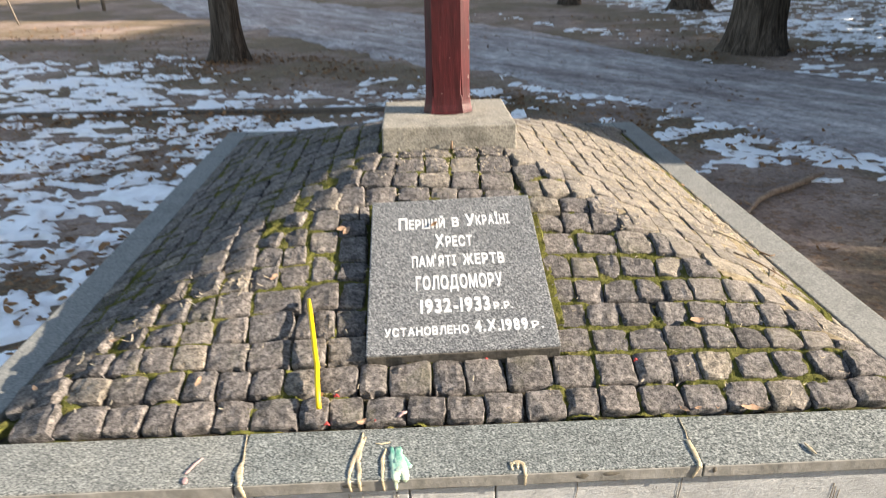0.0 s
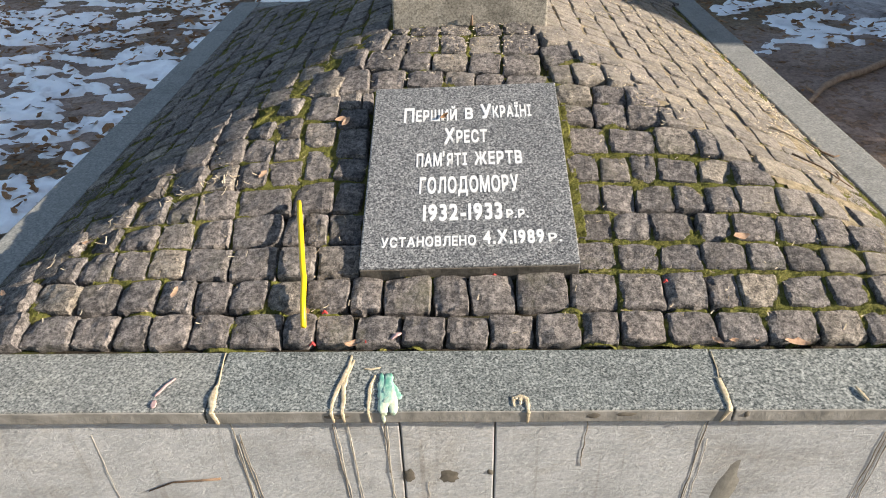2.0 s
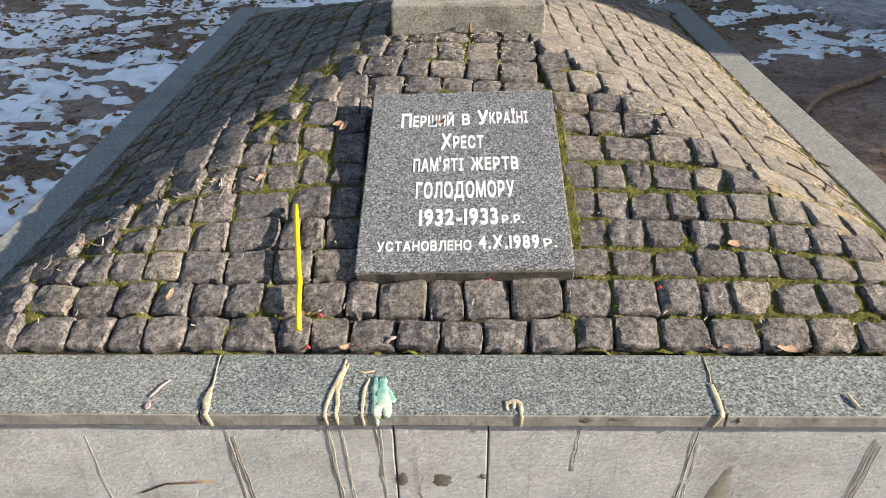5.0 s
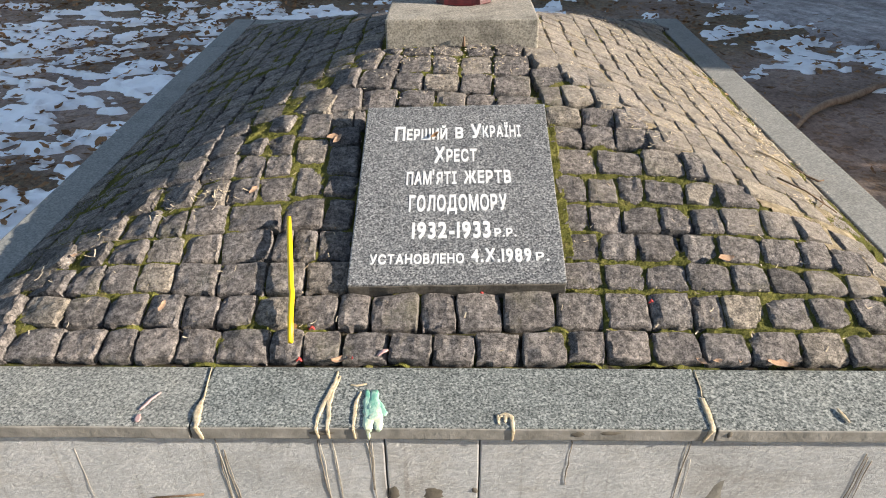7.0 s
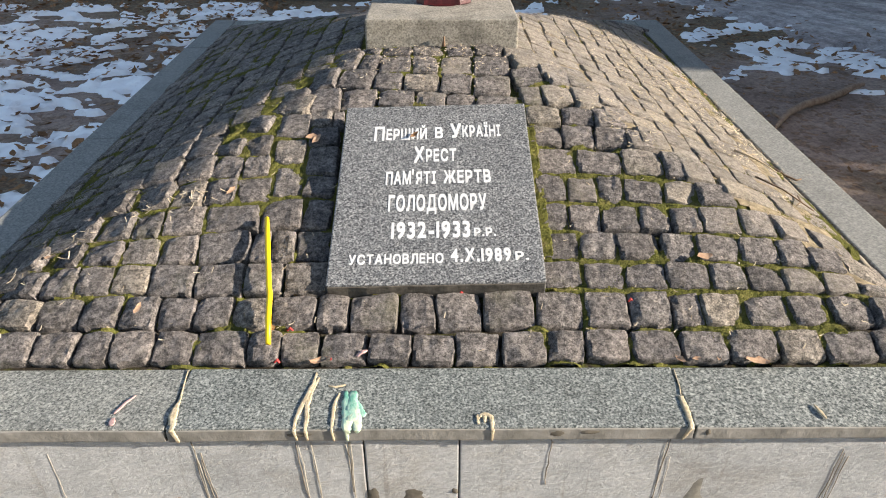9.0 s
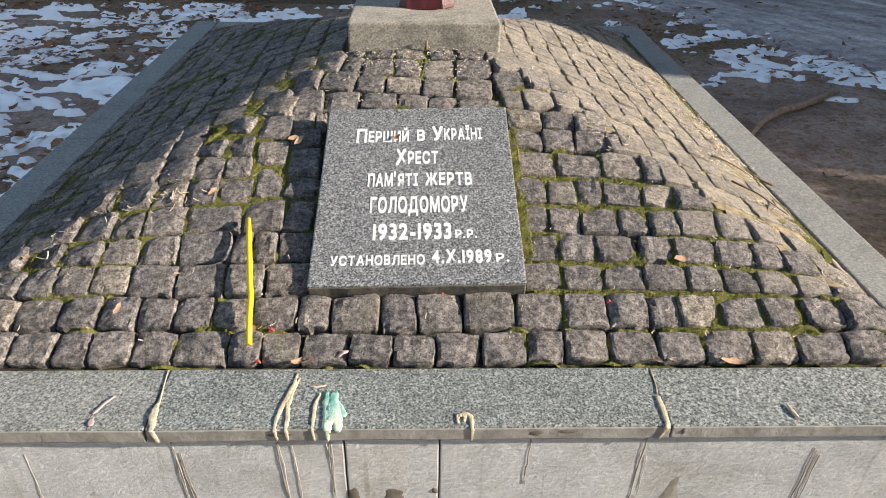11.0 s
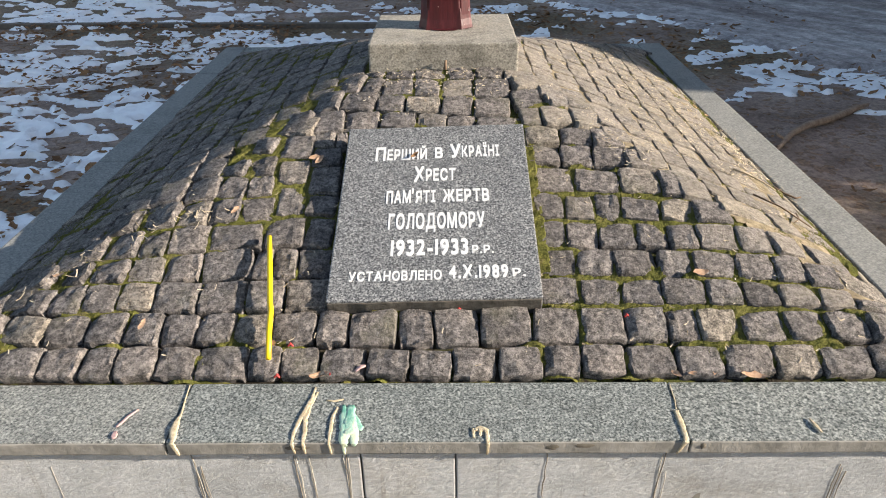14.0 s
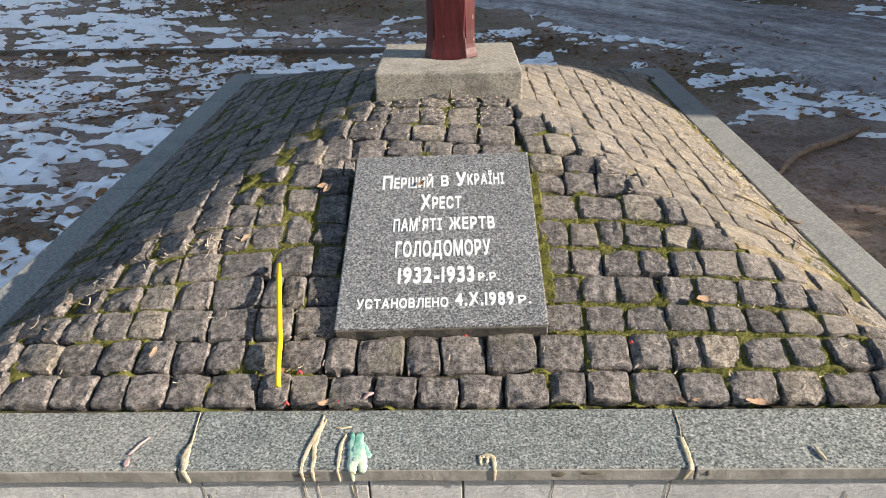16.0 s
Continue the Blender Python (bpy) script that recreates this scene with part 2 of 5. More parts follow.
M_COBBLE = make_cobble()
# dusty copies that also paint in the sunny slope's extra brightness
M_DUSTY_LIT = make_cobble("dusty sunlit cobble granite", 0.45)
M_FAINT_LIT = make_cobble("faintly dusty and lightened cobble granite", 0.25)
M_COPING = make_granite("coping granite", (0.036, 0.045, 0.044), (0.182, 0.193, 0.187), (0.46, 0.465, 0.44), 225, 0.35)
M_COPING_PALE = make_granite("paler coping granite", (0.065, 0.07, 0.067), (0.22, 0.224, 0.212), (0.44, 0.436, 0.405), 230, 0.4)
M_PLAQUE = make_granite("plaque granite", (0.022, 0.024, 0.028), (0.137, 0.141, 0.149), (0.43, 0.43, 0.43), 250, 0.15, 0.15, 0.5)
M_BLOCK = make_granite("pedestal granite", (0.15, 0.139, 0.12), (0.285, 0.266, 0.234), (0.4, 0.376, 0.335), 190, 0.55, 0.5, 0.88)
M_SIDE = make_granite("side coping granite", (0.15, 0.153, 0.15), (0.222, 0.222, 0.213), (0.31, 0.304, 0.286), 170)
M_LIP = plain("mortar lip", (0.158, 0.151, 0.13), (0.332, 0.316, 0.285), 14, 0.9, 0.2, 0.6, 0.004)
M_STRIP = plain("crumbling mortar", (0.111, 0.0978, 0.0765), (0.281, 0.246, 0.196), 22, 0.95, 0.2, 0.9, 0.006)
M_MORTAR_SHADED = plain("brown mortar darkened for shade", (0.06, 0.053, 0.044), (0.15, 0.135, 0.115), 60, 0.95, 0.2, 0.9, 0.004)
M_WALL = make_wall_stone()
M_BED = make_bed()
M_MOSS = make_moss()
M_SAND = plain("sandy joint soil", (0.111, 0.0892, 0.0595), (0.34, 0.281, 0.187), 35, 1.0, 0.1, 1.0, 0.006)
M_SOIL = make_soil()
M_PATH = make_path()
M_SNOW = make_snow()
M_RED = make_red()
M_BARK = make_bark()
M_PRIMER = plain("bare wood and primer", (0.35, 0.27, 0.22), (0.6, 0.52, 0.46), 120, 0.8)
M_WHITE = plain("white lettering paint", (0.602, 0.602, 0.585), (0.735, 0.735, 0.719), 120, 0.6)
M_YELLOW = plain("yellow wax", (0.76, 0.494, 0), (0.855, 0.589, 0.0095), 60, 0.4, 0.5)
M_WAX = plain("cream wax", (0.36, 0.28, 0.17), (0.62, 0.53, 0.37), 110, 0.45, 0.5, 0.8, 0.003)
M_GREENWAX = make_green_wax()
M_PINKWAX = plain("pink wax", (0.34, 0.23, 0.22), (0.46, 0.3, 0.28), 60, 0.5, 0.5)
M_REDBIT = plain("red wax", (0.32, 0.02, 0.02), (0.45, 0.05, 0.04), 60, 0.5, 0.5)
M_STAIN_HOLE = plain("damp and hole dark", (0.1, 0.088, 0.068), (0.17, 0.15, 0.12), 50, 0.8)
M_DAMP = plain("drying damp patch", (0.19, 0.178, 0.15), (0.28, 0.265, 0.225), 60, 0.85)
M_STREAK = plain("faint streak", (0.12, 0.105, 0.08), (0.24, 0.21, 0.17), 50, 0.9)
M_THIN = plain("thin dusty wax", (0.26, 0.235, 0.19), (0.44, 0.41, 0.345), 60, 0.7)
M_LEAF = plain("dry leaf", (0.17, 0.095, 0.05), (0.34, 0.2, 0.1), 90, 0.8, 0.2, 0.3, 0.002,
               [(0.0, (0.45, 0.4, 0.38)), (0.6, (0.9, 0.85, 0.8)), (1.0, (1.3, 1.2, 1.1))])
M_LEAFLIT = plain("pale orange leaf", (0.3, 0.17, 0.1), (0.52, 0.36, 0.24), 120, 0.8, 0.2)
M_STRAW = plain("dry straw", (0.4, 0.34, 0.24), (0.6, 0.54, 0.42), 60, 0.9, 0.2, 0.3, 0.002,
                [(0.0, (0.4, 0.35, 0.3)), (0.5, (0.9, 0.85, 0.8)), (1.0, (1.2, 1.15, 1.1))])
M_DEAD = plain("dead grey grass", (0.07, 0.06, 0.045), (0.17, 0.15, 0.115), 90, 0.95)
M_TWIG = plain("twig bark", (0.1, 0.065, 0.04), (0.22, 0.15, 0.1), 50, 0.9)
M_BRANCH = plain("barkless branch", (0.2, 0.13, 0.09), (0.38, 0.28, 0.2), 30, 0.9)
M_DARKWOOD = plain("weathered board", (0.1, 0.085, 0.07), (0.17, 0.14, 0.115), 20, 0.9)
M_NEEDLE = plain("unseen shade foliage", (0.025, 0.04, 0.018), (0.06, 0.085, 0.035), 20, 0.9)


# ---------------------------------------------------------------- mesh helpers
def mesh_of(name, verts, faces, material, smooth=True):
    me = bpy.data.meshes.new(name)
    me.from_pydata([tuple(v) for v in verts], [], faces)
    me.materials.append(material)
    if smooth:
        me.polygons.foreach_set("use_smooth", [True] * len(me.polygons))
    me.update()
    return me


def link(name, me, parent=None, label=""):
    ob = new(name, me)
    if parent:
        ob.parent = parent
    return tagged(ob, label)


def part(name, bm, material, parent=None, label="", smooth=False):
    me = bpy.data.meshes.new(name)
    bm.to_mesh(me)
    bm.free()
    me.materials.append(material)
    if smooth:
        me.polygons.foreach_set("use_smooth", [True] * len(me.polygons))
    return link(name, me, parent, label)


def thing(name, label, category, at=(0, 0, 0), group=""):
    ob = new(name)
    ob.location = at
    ob.empty_display_size = 0.05
    return tagged(ob, label, category, group)


def block(x0, x1, y0, y1, z0, z1, bevel=0.004, jitter=0.0, cuts=0):
    bm = bmesh.new()
    bmesh.ops.create_cube(bm, size=1)
    for v in bm.verts:
        v.co = ((x0 + x1) / 2 + v.co.x * (x1 - x0), (y0 + y1) / 2 + v.co.y * (y1 - y0), (z0 + z1) / 2 + v.co.z * (z1 - z0))
    if bevel:
        bmesh.ops.bevel(bm, geom=list(bm.edges), offset=bevel, segments=2, affect="EDGES", profile=0.6)
    if cuts:
        bmesh.ops.subdivide_edges(bm, edges=[e for e in bm.edges if e.calc_length() > 0.15], cuts=cuts, use_grid_fill=True)
    for v in bm.verts:
        n = noise.noise_vector(v.co * 14)
        v.co += n * jitter
    return bm


def tube(points, radii, sides=8, bm=None, squash=1.0, ref=(0.02, -0.3, 1)):
    """A bent tapered tube through the points, closed at both ends."""
    bm = bm or bmesh.new()
    rings, pts = [], [Vector(p) for p in points]
    for i, p in enumerate(pts):
        d = (pts[min(i + 1, len(pts) - 1)] - pts[max(i - 1, 0)]).normalized()
        a = d.cross(Vector(ref))
        a = (a if a.length > 0.05 else d.cross(Vector((1, 0, 0)))).normalized()
        b = a.cross(d)
        rings.append([bm.verts.new(p + (a * math.cos(u) + b * math.sin(u) * squash) * radii[i])
                      for u in (2 * math.pi * k / sides for k in range(sides))])
    for r, s in zip(rings, rings[1:]):
        for k in range(sides):
            bm.faces.new((r[k], r[(k + 1) % sides], s[(k + 1) % sides], s[k]))
    bm.faces.new(rings[0][::-1])
    bm.faces.new(rings[-1])
    return bm


# ---------------------------------------------------------------- the mound's form
CX, Y0, YB0, YB1, Y1 = 0.0, 0.17, 1.353, 1.833, 3.0
WIDE, TOP, RISE = 1.152, 0.25, 0.348


def mound_s(x, y):
    sf, sb = (y - Y0) / (YB0 - Y0), (Y1 - y) / (Y1 - YB1)
    ss = (WIDE - abs(x - CX)) / (WIDE - TOP)
    return sf, sb, ss


def mound_z(x, y):
    sf, sb, ss = mound_s(x, y)
    k = 0.1 if x > CX else 0.2
    m = min(sf, sb)
    h = max(0.0, min(1.0, 0.5 + 0.5 * (ss - m) / k))
    s = ss * (1 - h) + m * h - k * h * (1 - h)
    s = max(0.0, min(1.0, s))
    return 0.012 + RISE * s ** 0.92


def mound_normal(x, y, e=0.03):
    return Vector((mound_z(x - e, y) - mound_z(x + e, y), mound_z(x, y - e) - mound_z(x, y + e), 2 * e)).normalized()


# ---------------------------------------------------------------- ground, path, snow
def ground():
    xs = np.concatenate([[-2500, -600, -150, -50, -25], np.arange(-12, 12.01, 0.25), [25, 50, 150, 600, 2500]])
    ys = np.concatenate([[-2500, -600, -150, -50, -20, -10, -5], np.arange(-3, 24.01, 0.25), [35, 60, 150, 600, 2500]])
    gx, gy = np.meshgrid(xs, ys)
    gz = G + (fbm(gx, gy, 1.3, 3, 5) - 0.5) * 0.05
    near = (np.abs(gx) < 2.2) & (gy > -1) & (gy < 4)
    gz = np.where(near, G + (fbm(gx, gy, 0.7, 2, 5) - 0.5) * 0.015, gz)
    n, m = gx.shape
    idx = np.arange(n * m).reshape(n, m)
    faces = np.stack([idx[:-1, :-1], idx[:-1, 1:], idx[1:, 1:], idx[1:, :-1]], -1).reshape(-1, 4).tolist()
    ob = link("ground", mesh_of("ground", np.stack([gx, gy, gz], -1).reshape(-1, 3).tolist(), faces, M_SOIL))
    return tagged(ob, "trampled brown soil with dry grass and fallen leaves", "ground", kind="structure")


def path_edges(u):
    """Near and far edge of the path at u from 0 (far) to 1 (near)."""
    near = ((-9.5, 24.0), (-4.2, 14.5), (-1.2, 9.4), (0.65, 7.3), (1.5, 5.8), (2.35, 4.7), (3.1, 3.0), (3.8, 0.0))
    far = ((-5.0, 24.0), (-2.0, 19.0), (-0.3, 16.2), (1.8, 12.2), (3.4, 8.0), (5.0, 6.1), (7.5, 3.5), (9.5, 0.0))
    f = u * (len(near) - 1)
    i = min(int(f), len(near) - 2)
    f -= i
    return [tuple(a[k] * (1 - f) + b[k] * f for k in (0, 1)) for a, b in ((near[i], near[i + 1]), (far[i], far[i + 1]))]


def path():
    verts, faces, n, m = [], [], 420, 16
    for i in range(n + 1):
        (ax, ay), (bx, by) = path_edges(i / n)
        for j in range(m + 1):
            w = j / m + (float(fbm(i * 0.06, j // m * 7.0, 0.5, 4, 13)) - 0.5) * 0.22 * (1 - 2 * min(j, m - j) / m) ** 4
            x, y = ax + (bx - ax) * w, ay + (by - ay) * w
            edge = -0.03 if j in (0, m) else 0.022
            verts.append((x, y, G + edge + 0.02 * float(fbm(x, y, 0.5, 2, 9))))
    for i in range(n):
        for j in range(m):
            a = i * (m + 1) + j
            faces.append((a, a + 1, a + m + 2, a + m + 1))
    return tagged(link("path", mesh_of("path", verts, faces, M_PATH)), "grey icy trodden footpath across the park", "path", kind="structure")


def on_path(x, y):
    """A distance, above 0 inside the path."""
    best = np.full(np.shape(x), -9.0)
    for i in range(40):
        (ax, ay), (bx, by) = path_edges(i / 39)
        cx, cy, r = (ax + bx) / 2, (ay + by) / 2, math.hypot(ax - bx, ay - by) / 2
        best = np.maximum(best, r - np.hypot(x - cx, y - cy))
    return best


def snow_sheet(x0, x1, y0, y1, step, seed, cover, thick=0.026):
    xs, ys = np.arange(x0, x1, step), np.arange(y0, y1, step)
    gx, gy = np.meshgrid(xs, ys)
    v = fbm(gx, gy, 0.1, 4, seed, 1.7) * 0.62 + fbm(gx, gy, 0.38, 3, seed + 3, 1.3) * 0.38
    h = (v - 0.5) + cover(gx, gy)
    lumps = fbm(gx, gy, 0.06, 3, seed + 5, 1.4) - 0.5
    h = np.minimum(h * 0.5 + lumps * 0.05, thick) + np.where(h > 0, lumps * 0.03, 0)
    inside = (np.abs(gx - CX) < 1.33) & (gy > -0.03) & (gy < 3.2)
    h = np.where(inside, -0.2, h)
    gz = G + 0.004 + (fbm(gx, gy, 1.3, 3, 5) - 0.5) * 0.05 + h
    n, m = gx.shape
    idx = np.arange(n * m).reshape(n, m)
    quads = np.stack([idx[:-1, :-1], idx[:-1, 1:], idx[1:, 1:], idx[1:, :-1]], -1).reshape(-1, 4)
    up = (h.reshape(-1) > -0.004)[quads].any(1)
    quads = quads[up]
    used = np.unique(quads)
    remap = np.zeros(n * m, int)
    remap[used] = np.arange(len(used))
    pts = np.stack([gx, gy, gz], -1).reshape(-1, 3)[used]
    ob = link("snow_patches", mesh_of("snow_patches", pts.tolist(), remap[quads].tolist(), M_SNOW))
    return tagged(ob, "thin patches of old melting snow on soil", "snow", kind="stuff")


ground()
path()


def cover_left(x, y):
    c = -0.012 + 0.02 * np.clip((-x - 1.3) / 2.5, 0, 1) - 0.035 * np.clip((y - 3.5) / 2, 0, 1)
    c = c - 0.12 * np.clip((y - 7.2 + 0.3 * (x + 4)) / 2.0, 0, 1) - 0.2 * np.clip((y - 9.0) / 1.5, 0, 1) - 0.03 * np.clip((x + 1.6) / 1.5, 0, 1)
    c = c - 0.2 * np.exp(-((x + 1.2) / 1.1) ** 2 - ((y - 7.6) / 0.8) ** 2) - 0.15 * np.exp(-((x + 2.66) / 0.45) ** 2 - ((y - 8.7) / 0.5) ** 2)
    c = c - 0.2 * np.exp(-((y - 5.3) / 0.09) ** 2) - 0.3 * np.clip((on_path(x, y) + 0.3) * 2, 0, 1)
    c = c - 0.5 * np.clip(0.3 - y, 0, 1)
    return c - 0.25 * np.clip((1.0 - y) / 1.5, 0, 1) * np.clip((x + 2.6) / 1.0, 0, 1)


def cover_right(x, y):
    p = on_path(x, y)
    c = -0.15 + 0.17 * np.exp(-((p - 0.2) / 0.4) ** 2) - 0.1 * np.clip(p - 0.6, 0, 1)
    c = c + 0.11 * np.clip((x - 4.2) / 1.0, 0, 1) * np.clip((y - 6.5) / 2, 0, 1)
    c = c - 0.11 * np.clip((y - 9.0) / 1.5, 0, 1) * np.clip((5.6 - x) / 1.0, 0, 1) - 0.05 * np.clip((y - 12.0) / 2, 0, 1)
    c = c - 0.2 * np.exp(-((x - 4.0) / 1.3) ** 2 - ((y - 8.6) / 0.8) ** 2)
    c = c - 0.3 * np.clip((3.2 - y) / 1.0, 0, 1) * np.clip((2.6 - x) / 0.6, 0, 1)
    q = (x - 1.8) * 0.903 + (y - 5.2) * 0.429 - 0.14   # the trodden band beside the path
    wide = np.clip(0.2 + (x - 1.9) * 0.45, 0.2, 1.0)
    band = 0.005 - 1.0 * np.clip(-q, 0, 1) - 0.5 * np.clip(q - wide, 0, 0.6)
    for cx, cy, rad in ((1.95, 4.29, 0.12), (2.22, 3.72, 0.17), (2.53, 2.97, 0.06), (1.86, 3.9, 0.06)):
        band = np.maximum(band, 0.03 - 1.4 * np.clip(np.hypot(x - cx, (y - cy) * 0.8) - rad * 0.8, 0, 1))
    return np.maximum(c, np.where(y < 6.5, band, -1))


snow_sheet(-8.0, 0.9, -1.0, 5.6, 0.018, 3, cover_left)
snow_sheet(-9.0, 0.9, 5.58, 11.5, 0.024, 4, cover_left)
snow_sheet(0.9, 4.6, 2.6, 6.4, 0.024, 8, cover_right, 0.013)
snow_sheet(4.58, 14.0, 1.0, 20.0, 0.042, 8, cover_right, 0.013)
snow_sheet(0.9, 4.6, 6.38, 20.0, 0.042, 8, cover_right, 0.013)


# ---------------------------------------------------------------- the memorial's plinth
memorial = thing("memorial_mound", "cobbled memorial mound edged with grey granite coping", "memorial")
core = block(CX - 1.27, CX + 1.27, 0.05, 3.12, G - 0.1, -0.045, 0)
part("plinth_core", core, M_WALL, memorial)
WALL_JOINTS = (-1.28, -0.142, 0.049, 1.30)
for a, b in zip(WALL_JOINTS, WALL_JOINTS[1:]):
    part("wall_slab", block(a + 0.0014, b - 0.0014, 0.012, 0.052, G - 0.08, -0.032, 0.003, 0.0012, 6), M_WALL, memorial, "pale sawn stone slab with wax runs")
for x in (-1.255, 1.275):
    part("wall_slab", block(x - 0.016, x + 0.016, 0.055, 3.13, G - 0.08, -0.032, 0.003), M_WALL, memorial)
part("wall_slab", block(-1.24, 1.26, 3.122, 3.15, G - 0.08, -0.032, 0.003), M_WALL, memorial)
COPING_JOINTS = (-1.28, -0.52, 0.505, 1.302)
for a, b, top in zip(COPING_JOINTS, COPING_JOINTS[1:], (-0.001, 0.0, -0.002)):
    stone = part("coping_stone", block(a + 0.0012, b - 0.0012, 0.0, Y0, -0.036, top, 0.003, 0.0008, 5), M_COPING if a > -1 else M_COPING_PALE, memorial)
    part("mortar_lip", block(a + 0.002, b - 0.002, -0.0025, 0.012, -0.033, -0.004, 0.002, 0.0018, 8), M_LIP, stone, "tan mortar along the lower edge")
for side, ys in ((-1, (Y0 + 0.002, 1.42, 2.6, 3.165)), (1, (Y0 + 0.002, 1.1, 2.2, 3.165))):
    xa, xb = (-1.278, -1.158) if side < 0 else (1.152, 1.29)
    for a, b in zip(ys, ys[1:]):
        part("coping_stone", block(xa, xb, a, b - 0.0015, -0.04, 0.002, 0.005, 0.0012, 5), M_SIDE, memorial)
part("coping_stone", block(-1.156, 1.15, 3.0, 3.165, -0.04, 0.0, 0.005, 0.001, 5), M_COPING, memorial)


def slope_mesh(which):
    """The soil bed of one side of the mound."""
    step = 0.024
    xs, ys = np.arange(CX - WIDE, CX + WIDE + 0.01, step), np.arange(Y0, Y1 + 0.01, step)
    grid, verts, faces = {}, [], []

    def vid(i, j):
        if (i, j) not in grid:
            x, y = xs[i], ys[j]
            grid[i, j] = len(verts)
            crack = 0.045 if x > 1.06 else 0.0
            verts.append((x, y, mound_z(x, y) - crack - (0.0065 if which == "east" else 0.029) + 0.006 * noise.noise((x * 18, y * 18, 3))))
        return grid[i, j]

    for i in range(len(xs) - 1):
        for j in range(len(ys) - 1):
            x, y = xs[i] + step / 2, ys[j] + step / 2
            sf, sb, ss = mound_s(x, y)
            k = ("front" if sf <= sb else "back") if min(sf, sb) < ss else ("west" if x < CX else "east")
            if k == which:
                faces.append((vid(i, j), vid(i + 1, j), vid(i + 1, j + 1), vid(i, j + 1)))
    return mesh_of("cobbled_slope", verts, faces, M_SAND if which == "east" else M_BED)


SLOPES = {k: link("cobbled_slope", slope_mesh(k), memorial, "soil bed with mossy joints") for k in ("front", "west", "east", "back")}


def cobble_mesh(seed, relief=1.0, material=None):
    """One split sett in a unit box: a flat top near z = 0 with rounded rims, a few struck facets and a rough skin."""
    r = random.Random(seed)
    n, verts, faces = 10, [], []
    pull = [[(r.uniform(-0.05, 0.03), r.uniform(-0.05, 0.03)) for _ in range(2)] for _ in range(2)]
    tilt = (r.uniform(-0.045, 0.045) * relief, r.uniform(-0.06, 0.06) * relief)
    facets = []
    for k in range(r.choice((2, 3, 3, 4))):     # planes struck off the top
        a = r.uniform(0, 2 * math.pi)
        facets.append((math.cos(a), math.sin(a), r.uniform(0.16, 0.44), r.uniform(0.15, 0.6) * relief))
    for a in range(4):                          # the four corners are worn down
        c = math.pi / 4 + a * math.pi / 2 + r.uniform(-0.25, 0.25)
        facets.append((math.cos(c), math.sin(c), r.uniform(0.56, 0.66), r.uniform(0.6, 1.6)))

    def outline(u, v):
        x, y = u - 0.5, v - 0.5
        px = py = 0.0
        for a in (0, 1):
            for b in (0, 1):
                w = (u if a else 1 - u) ** 2 * (v if b else 1 - v) ** 2
                px += w * pull[a][b][0] * (1 if a else -1)
                py += w * pull[a][b][1] * (1 if b else -1)
        px += 0.05 * noise.noise((seed * 1.7, v * 4.2, u * 1.1)) * (abs(x) * 2) ** 2
        py += 0.05 * noise.noise((u * 4.2, seed * 2.3, v * 1.1)) * (abs(y) * 2) ** 2
        round_off = 1 - 0.04 * (4 * abs(x * y)) ** 6
        return (x + px) * round_off, (y + py) * round_off

    def height(x, y):
        z = tilt[0] * x + tilt[1] * y + 0.045 * relief * noise.noise((x * 2.4 + seed, y * 2.4, 1.0))
        for a, b, d, slope in facets:
            z = min(z, (d - x * a - y * b) * slope)
        crag = 0.7 * noise.noise((x * 5 + seed, y * 5, 4.0)) - 1.3 * abs(noise.noise((x * 7, y * 7 + seed, 7.0))) + 0.5 * noise.noise((x * 15, y * 15, seed + 2.0))
        return z + 0.06 * relief * crag - 0.035 * (2 * max(abs(x), abs(y))) ** 8

    steps = [0.0, 0.035, 0.1, 0.24, 0.4, 0.6, 0.76, 0.9, 0.965, 1.0]
    level = sorted(height(0.1 * i, 0.1 * j) for i in range(-4, 5) for j in range(-4, 5))[56]
    grid = {}
    for i in range(n):
        for j in range(n):
            x, y = outline(steps[i], steps[j])
            ends = i in (0, n - 1) or j in (0, n - 1)
            grid[i, j] = len(verts)
            verts.append((x, y, height(x, y) - level - (r.uniform(0.05, 0.16) if ends else 0)))
    rim = [(i, 0) for i in range(n - 1)] + [(n - 1, j) for j in range(n - 1)] + [(i, n - 1) for i in range(n - 1, 0, -1)] + [(0, j) for j in range(n - 1, 0, -1)]
    ring = []
    for q in rim:
        x, y, _ = verts[grid[q]]
        ring.append(len(verts))
        verts.append((x * 0.95 + r.uniform(-0.02, 0.02), y * 0.95 + r.uniform(-0.02, 0.02), -1.0))
    for i in range(n - 1):
        for j in range(n - 1):
            faces.append((grid[i, j], grid[i + 1, j], grid[i + 1, j + 1], grid[i, j + 1]))
    m = len(rim)
    for k in range(m):
        faces.append((ring[k], ring[(k + 1) % m], grid[rim[(k + 1) % m]], grid[rim[k]]))
    me = mesh_of("cobble", verts, faces, material or M_COBBLE)
    bm = bmesh.new()
    bm.from_mesh(me)
    for e in bm.edges:                          # struck planes meet in hard edges
        e.smooth = e.calc_face_angle(0.0) < 0.3
    bm.to_mesh(me)
    bm.free()
    return me


COBBLES = [cobble_mesh(s) for s in range(36)]
WORN = [cobble_mesh(s, 0.5) for s in range(40, 56)]
DUSTY_LIT = [cobble_mesh(s, 0.45, M_DUSTY_LIT) for s in range(60, 76)]
FAINT_LIT = [cobble_mesh(s, 0.8, M_FAINT_LIT) for s in range(80, 100)]
stone_rng = random.Random(5)


